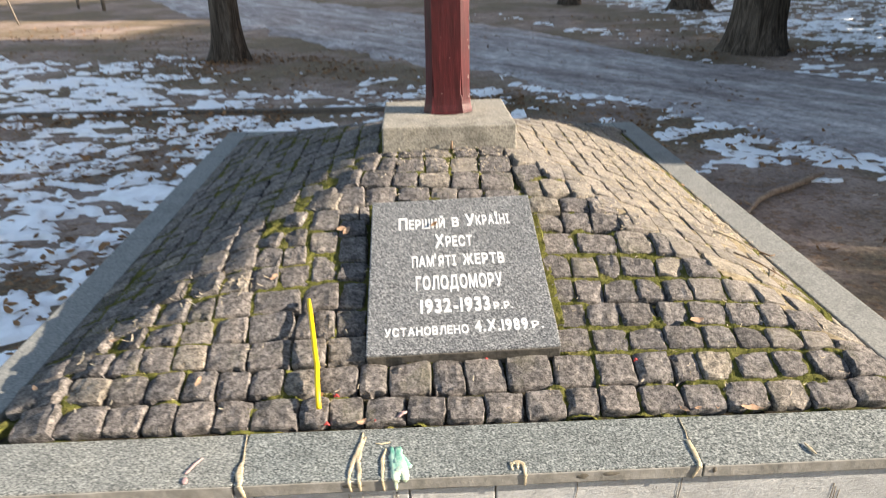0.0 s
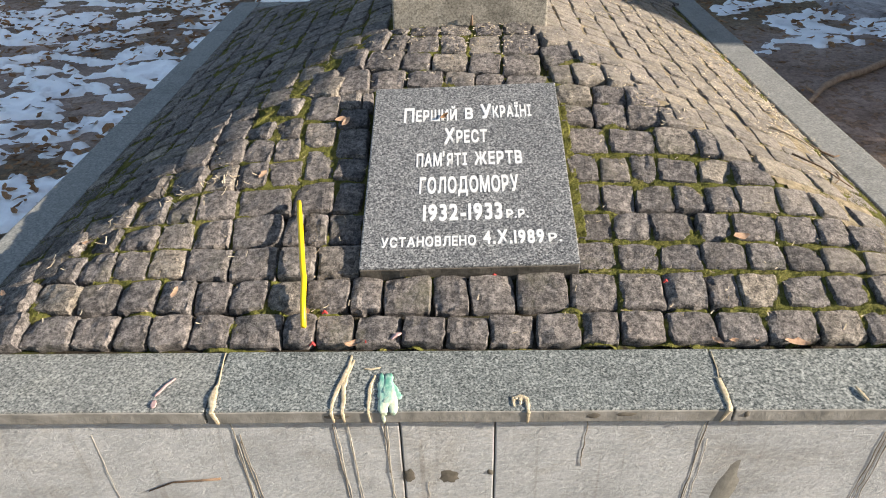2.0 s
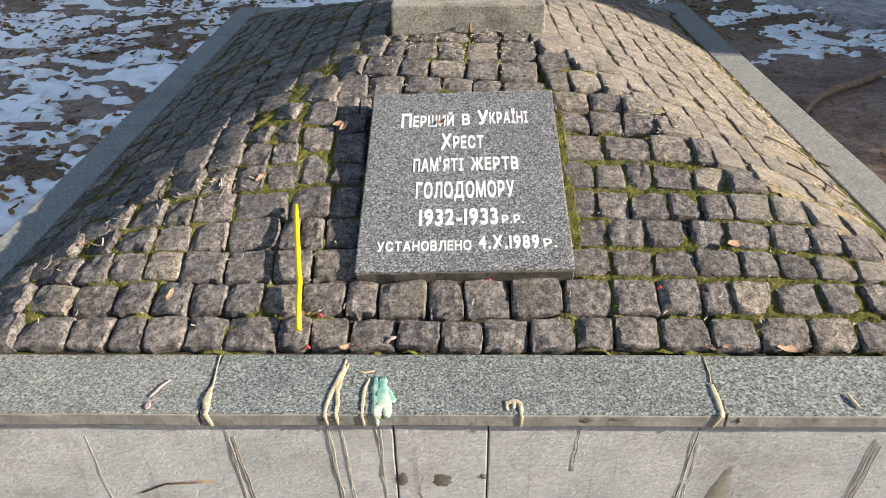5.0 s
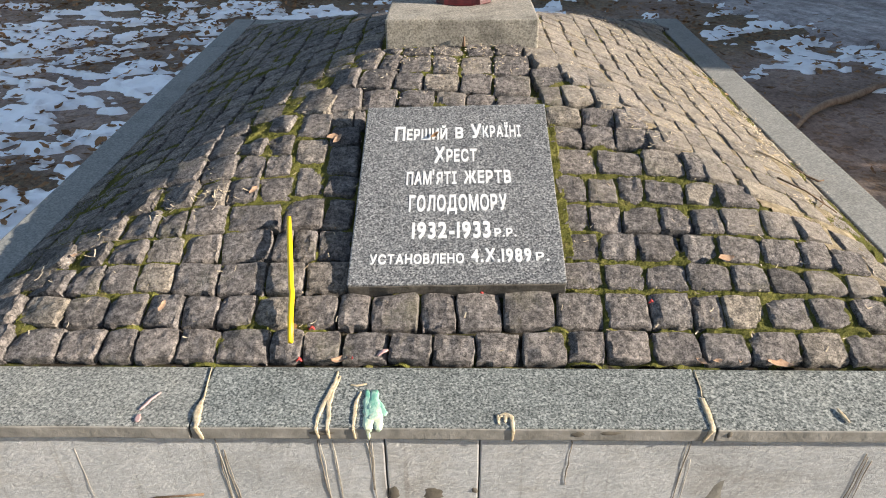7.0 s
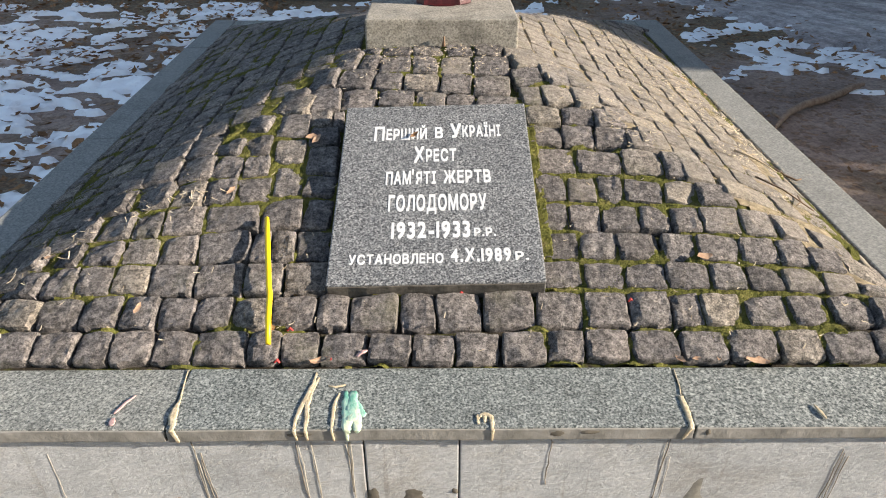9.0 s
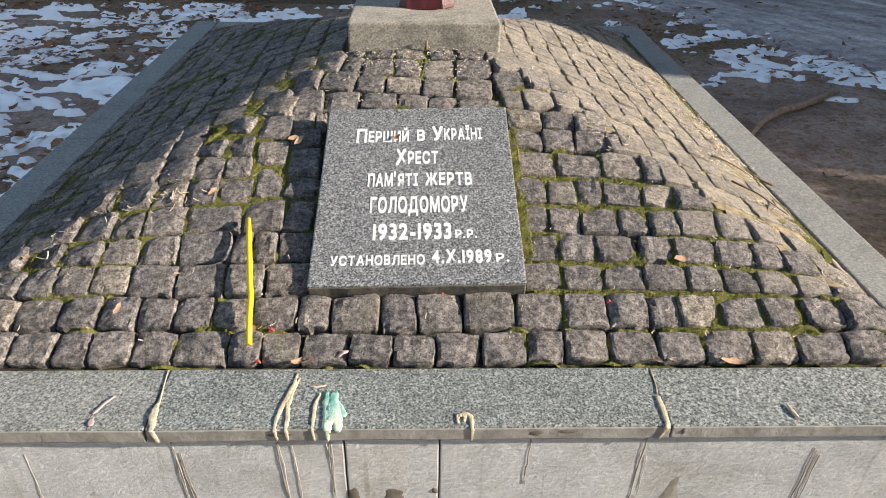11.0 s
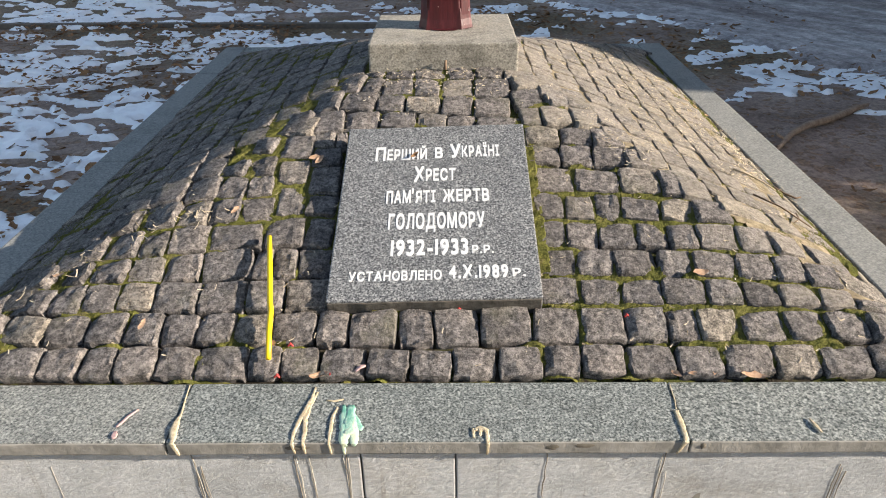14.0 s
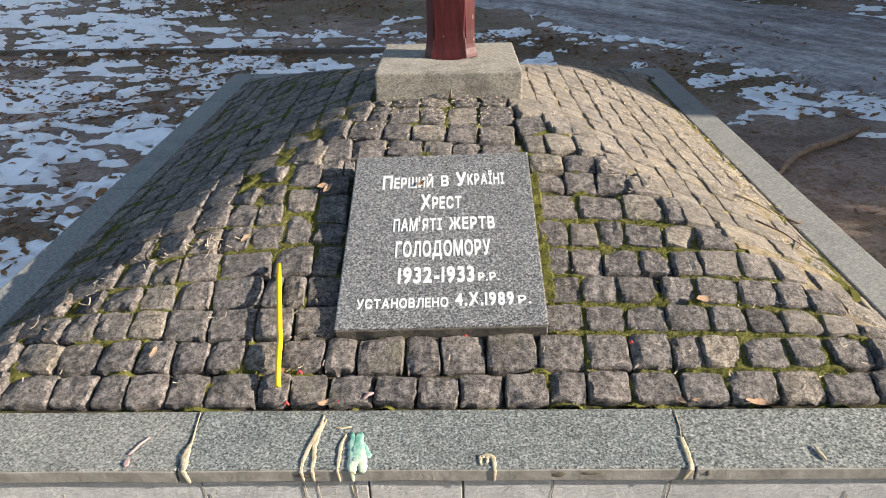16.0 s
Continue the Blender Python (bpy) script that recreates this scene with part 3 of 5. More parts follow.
def cobble(slope, x, y, wide, deep, turn=0.0, lift=0.0, tall=0.068):
    n = mound_normal(x, y)
    z = mound_z(x, y) + lift + stone_rng.uniform(-0.003, 0.003)
    ax = Vector((math.cos(turn), math.sin(turn), 0))
    ax = (ax - n * ax.dot(n)).normalized()
    lean = 0.024 if slope == "front" else 0.018
    settle = (0.05 if x > 0 else 0.075) * max(-1.0, min(1.0, x / 0.7)) if slope == "front" else 0.0     # the front is slightly domed
    if slope == "front" and x < 0:              # and bends over towards the west hip
        hip = WIDE - (y - Y0) / (YB0 - Y0) * (WIDE - TOP)
        settle -= 0.16 * max(0.0, min(1.0, 1 - (hip + x) / 0.24))
    n = (n + Vector((stone_rng.uniform(-lean, lean) + settle, stone_rng.uniform(-lean, lean), 0))).normalized()
    ay = n.cross(ax).normalized()
    ax = ay.cross(n)
    m = Matrix.Translation((x, y, z)) @ Matrix((ax, ay, n)).transposed().to_4x4()
    near = max(0.0, min(1.0, (x - 0.3) * 0.7 + (y - 0.6) * 0.8))     # sandy dust, also lightening stones for the sun, thins out from the sunny side
    kinds = DUSTY_LIT if slope == "east" else WORN if slope == "west" else COBBLES
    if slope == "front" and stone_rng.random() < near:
        kinds = DUSTY_LIT if stone_rng.random() < near * 0.6 else FAINT_LIT
    ob = link("cobble", stone_rng.choice(kinds), SLOPES[slope])
    flip = stone_rng.choice((0, math.pi))
    ob.matrix_basis = m @ Matrix.Rotation(flip, 4, "Z") @ Matrix.Diagonal((wide, deep, tall, 1))


def front_row(low, high, joints, ends=""):
    """Setts between two bent lines low and high, given by (x, y) nodes, with joints at these x; ends: the hips up to which the row goes on."""
    def line(nodes, x):
        return float(np.interp(x, [p[0] for p in nodes], [p[1] for p in nodes]))
    xs = list(joints)
    ym = line(low, xs[0]) * 0.5 + line(high, xs[0]) * 0.5

    def hip(sign):
        s = (ym - Y0) / (YB0 - Y0)
        return CX + sign * (WIDE - s * (WIDE - TOP))
    if ends in ("west", "both"):
        while xs[0] > hip(-1) + 0.05:
            xs.insert(0, xs[0] - stone_rng.uniform(0.085, 0.11))
    last = 1.075 if ym < 0.62 else hip(1)
    if ends in ("east", "both"):
        while xs[-1] < last:
            xs.append(xs[-1] + stone_rng.uniform(0.085, 0.11))
    for a, b in zip(xs, xs[1:]):
        x = (a + b) / 2
        lo, hi = line(low, x), line(high, x)
        if x > 1.085 or x < -1.12 or x > max(last, hip(1)) + 0.06:
            continue
        q = 0.02
        turn = (line(low, x + q) - line(low, x - q) + line(high, x + q) - line(high, x - q)) / (4 * q)
        gap = stone_rng.uniform(0.001, 0.006)
        cobble("front", x, (lo + hi) / 2, b - a + 0.001 - gap, hi - lo - (0.005 if x > 0.25 else 0.002), max(-0.25, min(0.25, turn)) + stone_rng.uniform(-0.04, 0.04))


front_row(((-1.1, 0.172), (1.1, 0.172)),
          ((-1.071, 0.268), (-0.89, 0.254), (-0.623, 0.258), (-0.419, 0.254), (-0.154, 0.248), (0.234, 0.253), (0.532, 0.254), (1.023, 0.253)),
          (-1.096, -0.989, -0.874, -0.78, -0.704, -0.613, -0.523, -0.408, -0.335, -0.25, -0.147, -0.05, 0.044, 0.142, 0.244, 0.329, 0.426, 0.535, 0.641, 0.75, 0.85, 0.962, 1.061), "both")
front_row(((-1.071, 0.268), (-0.89, 0.254), (-0.623, 0.258), (-0.419, 0.254), (-0.154, 0.248), (0.234, 0.253), (0.532, 0.254), (1.023, 0.253)),
          ((-1.067, 0.358), (-0.913, 0.336), (-0.729, 0.344), (-0.556, 0.339), (-0.385, 0.34), (-0.176, 0.352), (0.243, 0.356), (0.554, 0.352), (0.809, 0.344), (1.026, 0.341)),
          (-1.127, -1, -0.891, -0.797, -0.71, -0.623, -0.541, -0.456, -0.371, -0.267, -0.195, -0.081, 0.002, 0.106, 0.228, 0.339, 0.44, 0.536, 0.606, 0.701, 0.803, 0.901, 0.994, 1.12), "both")
front_row(((-1.067, 0.358), (-0.913, 0.336), (-0.729, 0.344), (-0.556, 0.339), (-0.385, 0.343), (-0.228, 0.349)),
          ((-1.037, 0.434), (-0.929, 0.43), (-0.786, 0.429), (-0.582, 0.439), (-0.403, 0.437), (-0.239, 0.441)),
          (-1.177, -1.034, -0.916, -0.836, -0.753, -0.668, -0.561, -0.448, -0.355, -0.25), "west")
front_row(((0.243, 0.356), (0.554, 0.352), (0.809, 0.344), (1.026, 0.341)),
          ((0.251, 0.441), (0.44, 0.439), (0.706, 0.43), (0.9, 0.413), (1.018, 0.399)),
          (0.251, 0.348, 0.448, 0.545, 0.647, 0.733, 0.817, 0.91, 0.993, 1.126), "east")
front_row(((-1.037, 0.434), (-0.929, 0.43), (-0.786, 0.429), (-0.582, 0.439), (-0.403, 0.437), (-0.239, 0.441)),
          ((-0.967, 0.521), (-0.876, 0.509), (-0.772, 0.508), (-0.674, 0.514), (-0.591, 0.523), (-0.48, 0.538), (-0.251, 0.539)),
          (-1.071, -0.941, -0.85, -0.755, -0.67, -0.577, -0.45, -0.403, -0.339, -0.256), "west")
front_row(((0.251, 0.441), (0.44, 0.439), (0.706, 0.43), (0.9, 0.413), (1.018, 0.399)),
          ((0.259, 0.531), (0.526, 0.53), (0.663, 0.522), (0.799, 0.51), (0.896, 0.507), (0.983, 0.501)),
          (0.257, 0.352, 0.445, 0.554, 0.639, 0.74, 0.834, 0.906, 0.993, 1.128), "east")
front_row(((-0.967, 0.521), (-0.876, 0.509), (-0.772, 0.508), (-0.674, 0.514), (-0.591, 0.523), (-0.48, 0.538), (-0.251, 0.539)),
          ((-0.873, 0.607), (-0.796, 0.612), (-0.703, 0.608), (-0.602, 0.623), (-0.47, 0.632), (-0.355, 0.654), (-0.248, 0.633)),
          (-0.94, -0.849, -0.757, -0.683, -0.581, -0.443, -0.337, -0.261), "west")
front_row(((0.259, 0.531), (0.526, 0.53), (0.663, 0.522), (0.799, 0.51), (0.896, 0.507), (0.983, 0.501)),
          ((0.261, 0.63), (0.4, 0.625), (0.66, 0.618), (0.759, 0.611), (0.833, 0.61), (0.948, 0.619)),
          (0.26, 0.341, 0.423, 0.518, 0.601, 0.673, 0.772, 0.859, 0.955, 1.083), "east")
front_row(((-0.873, 0.607), (-0.796, 0.612), (-0.703, 0.608), (-0.602, 0.623), (-0.47, 0.632), (-0.356, 0.659), (-0.248, 0.633)),
          ((-0.818, 0.71), (-0.708, 0.723), (-0.627, 0.715), (-0.519, 0.72), (-0.445, 0.733), (-0.436, 0.774), (-0.348, 0.768), (-0.336, 0.73), (-0.259, 0.729)),
          (-0.913, -0.797, -0.686, -0.605, -0.52, -0.431, -0.347, -0.261), "west")
front_row(((0.261, 0.63), (0.4, 0.625), (0.66, 0.618), (0.759, 0.611), (0.833, 0.61), (0.948, 0.619)),
          ((0.263, 0.734), (0.491, 0.728), (0.595, 0.719), (0.683, 0.706), (0.775, 0.705), (0.896, 0.721)),
          (0.263, 0.348, 0.428, 0.496, 0.6, 0.689, 0.79, 0.854, 0.965, 1.101), "east")
front_row(((-0.684, 0.722), (-0.519, 0.72), (-0.443, 0.726), (-0.436, 0.774), (-0.348, 0.773), (-0.336, 0.73), (-0.259, 0.729)),
          ((-0.719, 0.829), (-0.624, 0.824), (-0.54, 0.812), (-0.45, 0.806), (-0.456, 0.88), (-0.364, 0.882), (-0.353, 0.847), (-0.264, 0.846)),
          (-0.699, -0.604, -0.521, -0.446, -0.356, -0.264))
front_row(((0.263, 0.734), (0.491, 0.728), (0.595, 0.719), (0.683, 0.706), (0.775, 0.705), (0.896, 0.721)),
          ((0.265, 0.846), (0.511, 0.842), (0.636, 0.83), (0.757, 0.843), (0.869, 0.82)),
          (0.265, 0.389, 0.513, 0.623, 0.729, 0.831, 0.947), "east")
front_row(((-0.624, 0.824), (-0.54, 0.812), (-0.45, 0.806), (-0.456, 0.883), (-0.364, 0.882), (-0.353, 0.847), (-0.264, 0.846)),
          ((-0.651, 0.917), (-0.559, 0.895), (-0.46, 0.904), (-0.473, 0.999), (-0.365, 0.987), (-0.352, 0.93), (-0.265, 0.929)),
          (-0.637, -0.537, -0.459, -0.358, -0.269))
front_row(((0.265, 0.846), (0.511, 0.842), (0.636, 0.83), (0.757, 0.843)),
          ((0.265, 0.94), (0.462, 0.935), (0.56, 0.927), (0.685, 0.947)),
          (0.261, 0.36, 0.455, 0.548, 0.656, 0.772), "east")
front_row(((-0.539, 0.917), (-0.461, 0.91), (-0.47, 0.998), (-0.365, 0.987), (-0.352, 0.933), (-0.262, 0.932)),
          ((-0.562, 1.014), (-0.478, 0.993), (-0.499, 1.143), (-0.41, 1.108), (-0.376, 1.004), (-0.262, 1.007)),
          (-0.549, -0.474, -0.366, -0.298, -0.263))
front_row(((0.262, 0.94), (0.462, 0.935), (0.56, 0.927)),
          ((0.264, 1.027), (0.374, 1.028), (0.475, 1.019), (0.586, 1.043)),
          (0.263, 0.372, 0.468, 0.566, 0.685))
front_row(((-0.482, 1.014), (-0.382, 0.999), (-0.274, 1.01), (-0.138, 1.02), (0.118, 1.025), (0.264, 1.027)),
          ((-0.512, 1.156), (-0.395, 1.125), (-0.286, 1.121), (-0.179, 1.113), (-0.002, 1.099), (0.12, 1.086), (0.268, 1.078)),
          (-0.495, -0.391, -0.285, -0.174, -0.061, 0.033, 0.123, 0.26))
front_row(((0.255, 1.03), (0.375, 1.031), (0.476, 1.026)),
          ((0.254, 1.123), (0.333, 1.128), (0.434, 1.15), (0.524, 1.184)),
          (0.259, 0.328, 0.424, 0.517))
front_row(((-0.404, 1.124), (-0.291, 1.119), (-0.188, 1.113), (0.015, 1.099), (0.12, 1.083), (0.233, 1.081)),
          ((-0.417, 1.262), (-0.315, 1.243), (-0.2, 1.206), (0.009, 1.194), (0.24, 1.184)),
          (-0.413, -0.305, -0.193, -0.098, 0.015, 0.118, 0.235))
front_row(((0.236, 1.123), (0.333, 1.128), (0.434, 1.15)),
          ((0.237, 1.219), (0.346, 1.246), (0.467, 1.357)),
          (0.241, 0.342, 0.444, 0.547))
front_row(((-0.338, 1.243), (-0.2, 1.206), (0.009, 1.194), (0.24, 1.184)),
          ((-0.357, 1.376), (-0.249, 1.333), (-0.174, 1.294), (0.247, 1.287)),
          (-0.346, -0.245, -0.178, -0.074, 0.014, 0.121, 0.242))
front_row(((0.237, 1.219), (0.376, 1.26)),
          ((0.241, 1.279), (0.393, 1.395)),
          (0.246, 0.382, 0.494))
front_row(((-0.253, 1.335), (-0.174, 1.294), (0.228, 1.286), (0.294, 1.291)),
          ((-0.26, 1.356), (0.29, 1.356)),
          (-0.257, -0.176, -0.075, 0.036, 0.129, 0.225, 0.295))


def side_rows(which, sign):
    """Rows that run along the side coping, up to the pedestal."""
    rows = 10
    for i in range(rows):
        u0, u1 = i / rows, (i + 1) / rows
        s = (u0 + u1) / 2
        foot = 1.098 if sign > 0 else WIDE      # a mortar strip and a crack lie along the east coping
        x = CX + sign * (foot - s * (foot - TOP))
        deep = (foot - TOP) / rows * 1.07
        y, end = Y0 + s * (YB0 - Y0) + (0.0 if sign > 0 else 0.03), Y1 - s * (Y1 - YB1)
        y += stone_rng.uniform(-0.03, 0.03)
        y = max(y, 0.655) if sign > 0 else y
        while y < end:
            w = stone_rng.uniform(0.082, 0.118)
            sunk = -0.004 if which == "east" and i == 0 else 0.0
            cobble(which, x + stone_rng.uniform(-0.006, 0.006), y + w / 2, deep * 0.95, w * 0.955, stone_rng.uniform(-0.07, 0.07), sunk, 0.042 if which == "east" else 0.055)
            y += w


side_rows("west", -1)
side_rows("east", 1)


def back_rows():
    i = 0
    y = Y1 - 0.05
    while y > YB1:
        s = (Y1 - y) / (Y1 - YB1)
        half = WIDE - s * (WIDE - TOP)
        x = CX - half
        while x < CX + half:
            w = stone_rng.uniform(0.085, 0.115)
            cobble("back", x + w / 2, y, w * 0.97, 0.097, stone_rng.uniform(-0.05, 0.05))
            x += w
        y -= 0.1


back_rows()


def mortar_strip(y0, y1, seed):
    """A length of broken mortar bedding along the inside of the east coping."""
    r = random.Random(seed)
    n, verts, faces = max(4, int((y1 - y0) / 0.03)), [], []
    for k in range(n + 1):
        y = y0 + (y1 - y0) * k / n
        inner, outer = 1.112 + r.uniform(-0.003, 0.008), 1.143 + r.uniform(-0.004, 0.003)
        if k in (0, n):
            inner += 0.012
        top = 0.004 + r.uniform(-0.003, 0.003)
        verts += [(inner - 0.002, y, -0.06), (inner, y, top + 0.004), ((inner + outer) / 2, y, top + r.uniform(0, 0.004)), (outer, y, top - 0.004), (outer, y, -0.06)]
    for k in range(n):
        for q in range(4):
            a = k * 5 + q
            faces.append((a, a + 1, a + 6, a + 5)[::-1])
    faces += [(0, 1, 2, 3, 4), tuple(n * 5 + q for q in (4, 3, 2, 1, 0))]
    link("mortar_strip", mesh_of("mortar_strip", verts, faces, M_STRIP), memorial, "broken strip of pale mortar beside the coping")


for y0, y1, seed in ((0.2, 0.62, 1), (0.63, 1.12, 2), (1.135, 1.45, 3), (1.5, 1.66, 4), (1.78, 2.1, 5), (2.12, 2.7, 6)):
    mortar_strip(y0, y1, seed)

# ---------------------------------------------------------------- moss in the joints
def mound_field(x, y):
    """The mound's height for arrays."""
    m = np.minimum((y - Y0) / (YB0 - Y0), (Y1 - y) / (Y1 - YB1))
    ss = (WIDE - np.abs(x - CX)) / (WIDE - TOP)
    k = np.where(x > CX, 0.1, 0.2)
    h = np.clip(0.5 + 0.5 * (ss - m) / k, 0, 1)
    return 0.012 + RISE * np.clip(ss * (1 - h) + m * h - k * h * (1 - h), 0, 1) ** 0.92


def moss_level(x, y):
    """What the noise must pass for moss to grow: low where it is lush."""
    east = (x > 0.25) & ((WIDE - x) / (WIDE - TOP) < (y - Y0) / (YB0 - Y0))
    west = (x < -0.2) & ((WIDE + x) / (WIDE - TOP) < (y - Y0) / (YB0 - Y0))
    lv = np.full(np.shape(x), 0.56)
    lv = np.where((x > 0.27) & (y < 1.0), 0.43, lv)
    lv = np.where((x > 0.55) & (y < 0.66), 0.37, lv)
    lv = np.where((x > 0.25) & (x < 0.3) & (y > 0.36) & (y < 0.93), 0.33, lv)
    lv = np.where((x < -0.3) & (y > 0.37) & (y < 1.1), 0.41, lv)
    lv = np.where((x < 0.55) & (y < 0.35), 0.575, lv)
    lv = np.where(west, 0.44, lv)
    lv = np.where(y < 0.205, 0.7 - 0.1 * (x > 0.6), lv)
    return np.where(east, np.where(y > 1.5, 0.44, np.where(y < 0.9, 0.5, 0.62)), lv)


def moss():
    """A low uneven mat that fills the joints where the noise lets it grow, with short shoots on it."""
    step = 0.007
    gx, gy = np.meshgrid(np.arange(-1.13, 1.13, step), np.arange(Y0 + 0.005, 2.9, step))
    f = fbm(gx + 3, gy + 5, 0.12, 3, 21) - moss_level(gx, gy)
    h = np.clip(f * 0.2, -0.022, 0.009) - 0.0175 + 0.009 * ((gx > 0.25) & (gx < 0.285) & (gy > 0.46) & (gy < 0.93)) + 0.004 * ((gx < -0.3) & ((WIDE + gx) / (WIDE - TOP) < (gy - Y0) / (YB0 - Y0))) + (fbm(gx, gy, 0.013, 2, 23) - 0.5) * 0.008
    gz = mound_field(gx, gy) + h
    n, m = gx.shape
    idx = np.arange(n * m).reshape(n, m)
    quads = np.stack([idx[:-1, :-1], idx[:-1, 1:], idx[1:, 1:], idx[1:, :-1]], -1).reshape(-1, 4)
    quads = quads[(f.reshape(-1) > -0.05)[quads].any(1)]
    used = np.unique(quads)
    remap = np.zeros(n * m, int)
    remap[used] = np.arange(len(used))
    pts = np.stack([gx, gy, gz], -1).reshape(-1, 3)[used]
    verts, faces = pts.tolist(), remap[quads].tolist()
    r = random.Random(11)
    for x, y, z in pts[f.reshape(-1)[used] > 0.01]:
        for _ in range(2):
            px, py, a = x + r.uniform(-0.005, 0.005), y + r.uniform(-0.005, 0.005), r.uniform(0, 3.14)
            i0 = len(verts)
            dx, dy = 0.0011 * math.cos(a), 0.0011 * math.sin(a)
            verts += [(px - dx, py - dy, z - 0.001), (px + dx, py + dy, z - 0.001), (px + r.uniform(-0.004, 0.004), py + r.uniform(-0.004, 0.004), z + r.uniform(0.002, 0.006))]
            faces.append((i0, i0 + 1, i0 + 2))
    tagged(link("moss", mesh_of("moss", verts, faces, M_MOSS, False)), "olive green moss growing in the joints between cobbles", "moss", kind="stuff")


moss()

# ---------------------------------------------------------------- pedestal and cross
pedestal = part("pedestal_block", block(-0.23, 0.275, YB0 + 0.002, YB1, 0.33, 0.44, 0.006, 0.002, 6), M_BLOCK)
tagged(pedestal, "square pale granite pedestal block under the cross", "pedestal")


def cross_shaft():
    bm = bmesh.new()
    x0, x1, y0, y1, c = -0.057, 0.118, 1.568, 1.69, 0.036
    prof = [(x0 + c * 0.7, y0), (x1 - c, y0), (x1, y0 + c), (x1, y1 - c), (x1 - c, y1), (x0 + c, y1), (x0, y1 - c), (x0, y0 + c)]
    rings = []
    for i in range(26):
        z = 0.436 + i * 0.1
        k = 1.0 - 0.004 * i + (0.06 if i == 0 else 0)
        ring = []
        for x, y in prof:
            w = noise.noise((x * 9, y * 9, z * 3)) * 0.003
            ring.append(bm.verts.new(((x - 0.03) * k + 0.03 + w, (y - 1.63) * k + 1.63 + w, z)))
        rings.append(ring)
    for a, b in zip(rings, rings[1:]):
        for k in range(8):
            bm.faces.new((a[k], a[(k + 1) % 8], b[(k + 1) % 8], b[k]))
    bm.faces.new(rings[0][::-1])
    bm.faces.new(rings[-1])
    bmesh.ops.bevel(bm, geom=[e for e in bm.edges if abs(e.verts[0].co.z - e.verts[1].co.z) > 0.05], offset=0.006, segments=2, affect="EDGES")
    cross = thing("wooden_cross", "tall chamfered wooden cross in chipped dark red paint", "cross", (0.03, 1.63, 0.436))
    back = Matrix.Translation((-0.03, -1.63, -0.436))
    bm.transform(back)
    part("shaft", bm, M_RED, cross)
    foot = bmesh.new()
    rings = []
    for z, k in ((0.436, 1.13), (0.452, 1.1), (0.475, 1.045), (0.5, 1.012), (0.512, 0.99)):
        rings.append([foot.verts.new(((x - 0.03) * k, (y - 1.63) * k, z - 0.436 + 0.004 * noise.noise((x * 40, y * 40, z * 20)))) for x, y in prof])
    for a, b in zip(rings, rings[1:]):
        for k in range(8):
            foot.faces.new((a[k], a[(k + 1) % 8], b[(k + 1) % 8], b[k]))
    part("foot", foot, M_RED, cross, "thickly painted spreading foot")
    r, chips = random.Random(2), bmesh.new()
    for _ in range(26):                         # pale wood and primer where the paint has flaked off the edges
        edge = (x1, y0 + c)
        z, w, h = r.uniform(0.03, 1.1), r.uniform(0.001, 0.003), r.uniform(0.002, 0.011)
        px, py = edge[0] - 0.03 + r.uniform(-0.008, -0.001), edge[1] - 1.63 - 0.0075
        t = 1 - 0.04 * z
        chips.faces.new([chips.verts.new((px * t + u, py * t, z + q)) for u, q in ((-w, -h), (w, -h * 0.6), (w * 0.7, h), (-w * 0.5, h * 0.8))])
    for face in bmesh.ops.extrude_face_region(chips, geom=list(chips.faces))["geom"]:
        if isinstance(face, bmesh.types.BMVert):
            face.co.y += 0.004
    part("paint_flakes", chips, M_PRIMER, cross, "small pale spots of bare wood and primer")
    split = tube([(-0.012, y0 - 1.6335, 0.62), (-0.008, y0 - 1.6335, 0.74), (-0.014, y0 - 1.632, 0.88), (-0.01, y0 - 1.631, 1.05)], [0.0006, 0.0016, 0.002, 0.001], 5)
    part("split", split, M_PRIMER, cross, "pale split in the wood")


cross_shaft()


def paint_spill():
    """Thin red paint that has run on to the block round the shaft's foot."""
    r = random.Random(4)
    verts, n = [(0.03, 1.625, 0.4432)], 30
    for k in range(n):
        a = 2 * math.pi * k / n
        j = r.uniform(0.98, 1.16)
        verts.append((0.03 + 0.1 * j * math.cos(a), 1.625 + 0.075 * j * math.sin(a), 0.4415))
    tagged(link("paint_spill", mesh_of("paint_spill", verts, [(0, 1 + k, 1 + (k + 1) % n) for k in range(n)], M_RED)),
           "dark red paint spilt round the foot of the cross", "paint")


paint_spill()

# ---------------------------------------------------------------- plaque
PLAQUE = Matrix.Translation((0.0, 0.346, 0.099)) @ Matrix.Rotation(math.atan2(0.203, 0.594), 4, "X") @ Matrix.Rotation(-0.03, 4, "Y")
plaque = thing("plaque", "grey speckled granite memorial plaque lying on cobbles", "plaque")
plaque.matrix_basis = PLAQUE
part("slab", block(-0.251, 0.254, -0.003, 0.627, -0.05, 0.0, 0.004, 0.0008, 6), M_PLAQUE, plaque)
# brown mortar whose dark colour also paints the shade of the front face
part("shaded_mortar_bed", block(-0.249, 0.252, -0.0055, 0.08, -0.06, -0.005, 0.002, 0.0022, 10), M_MORTAR_SHADED, plaque, "brown mortar over the front edge, coloured dark for its shade")


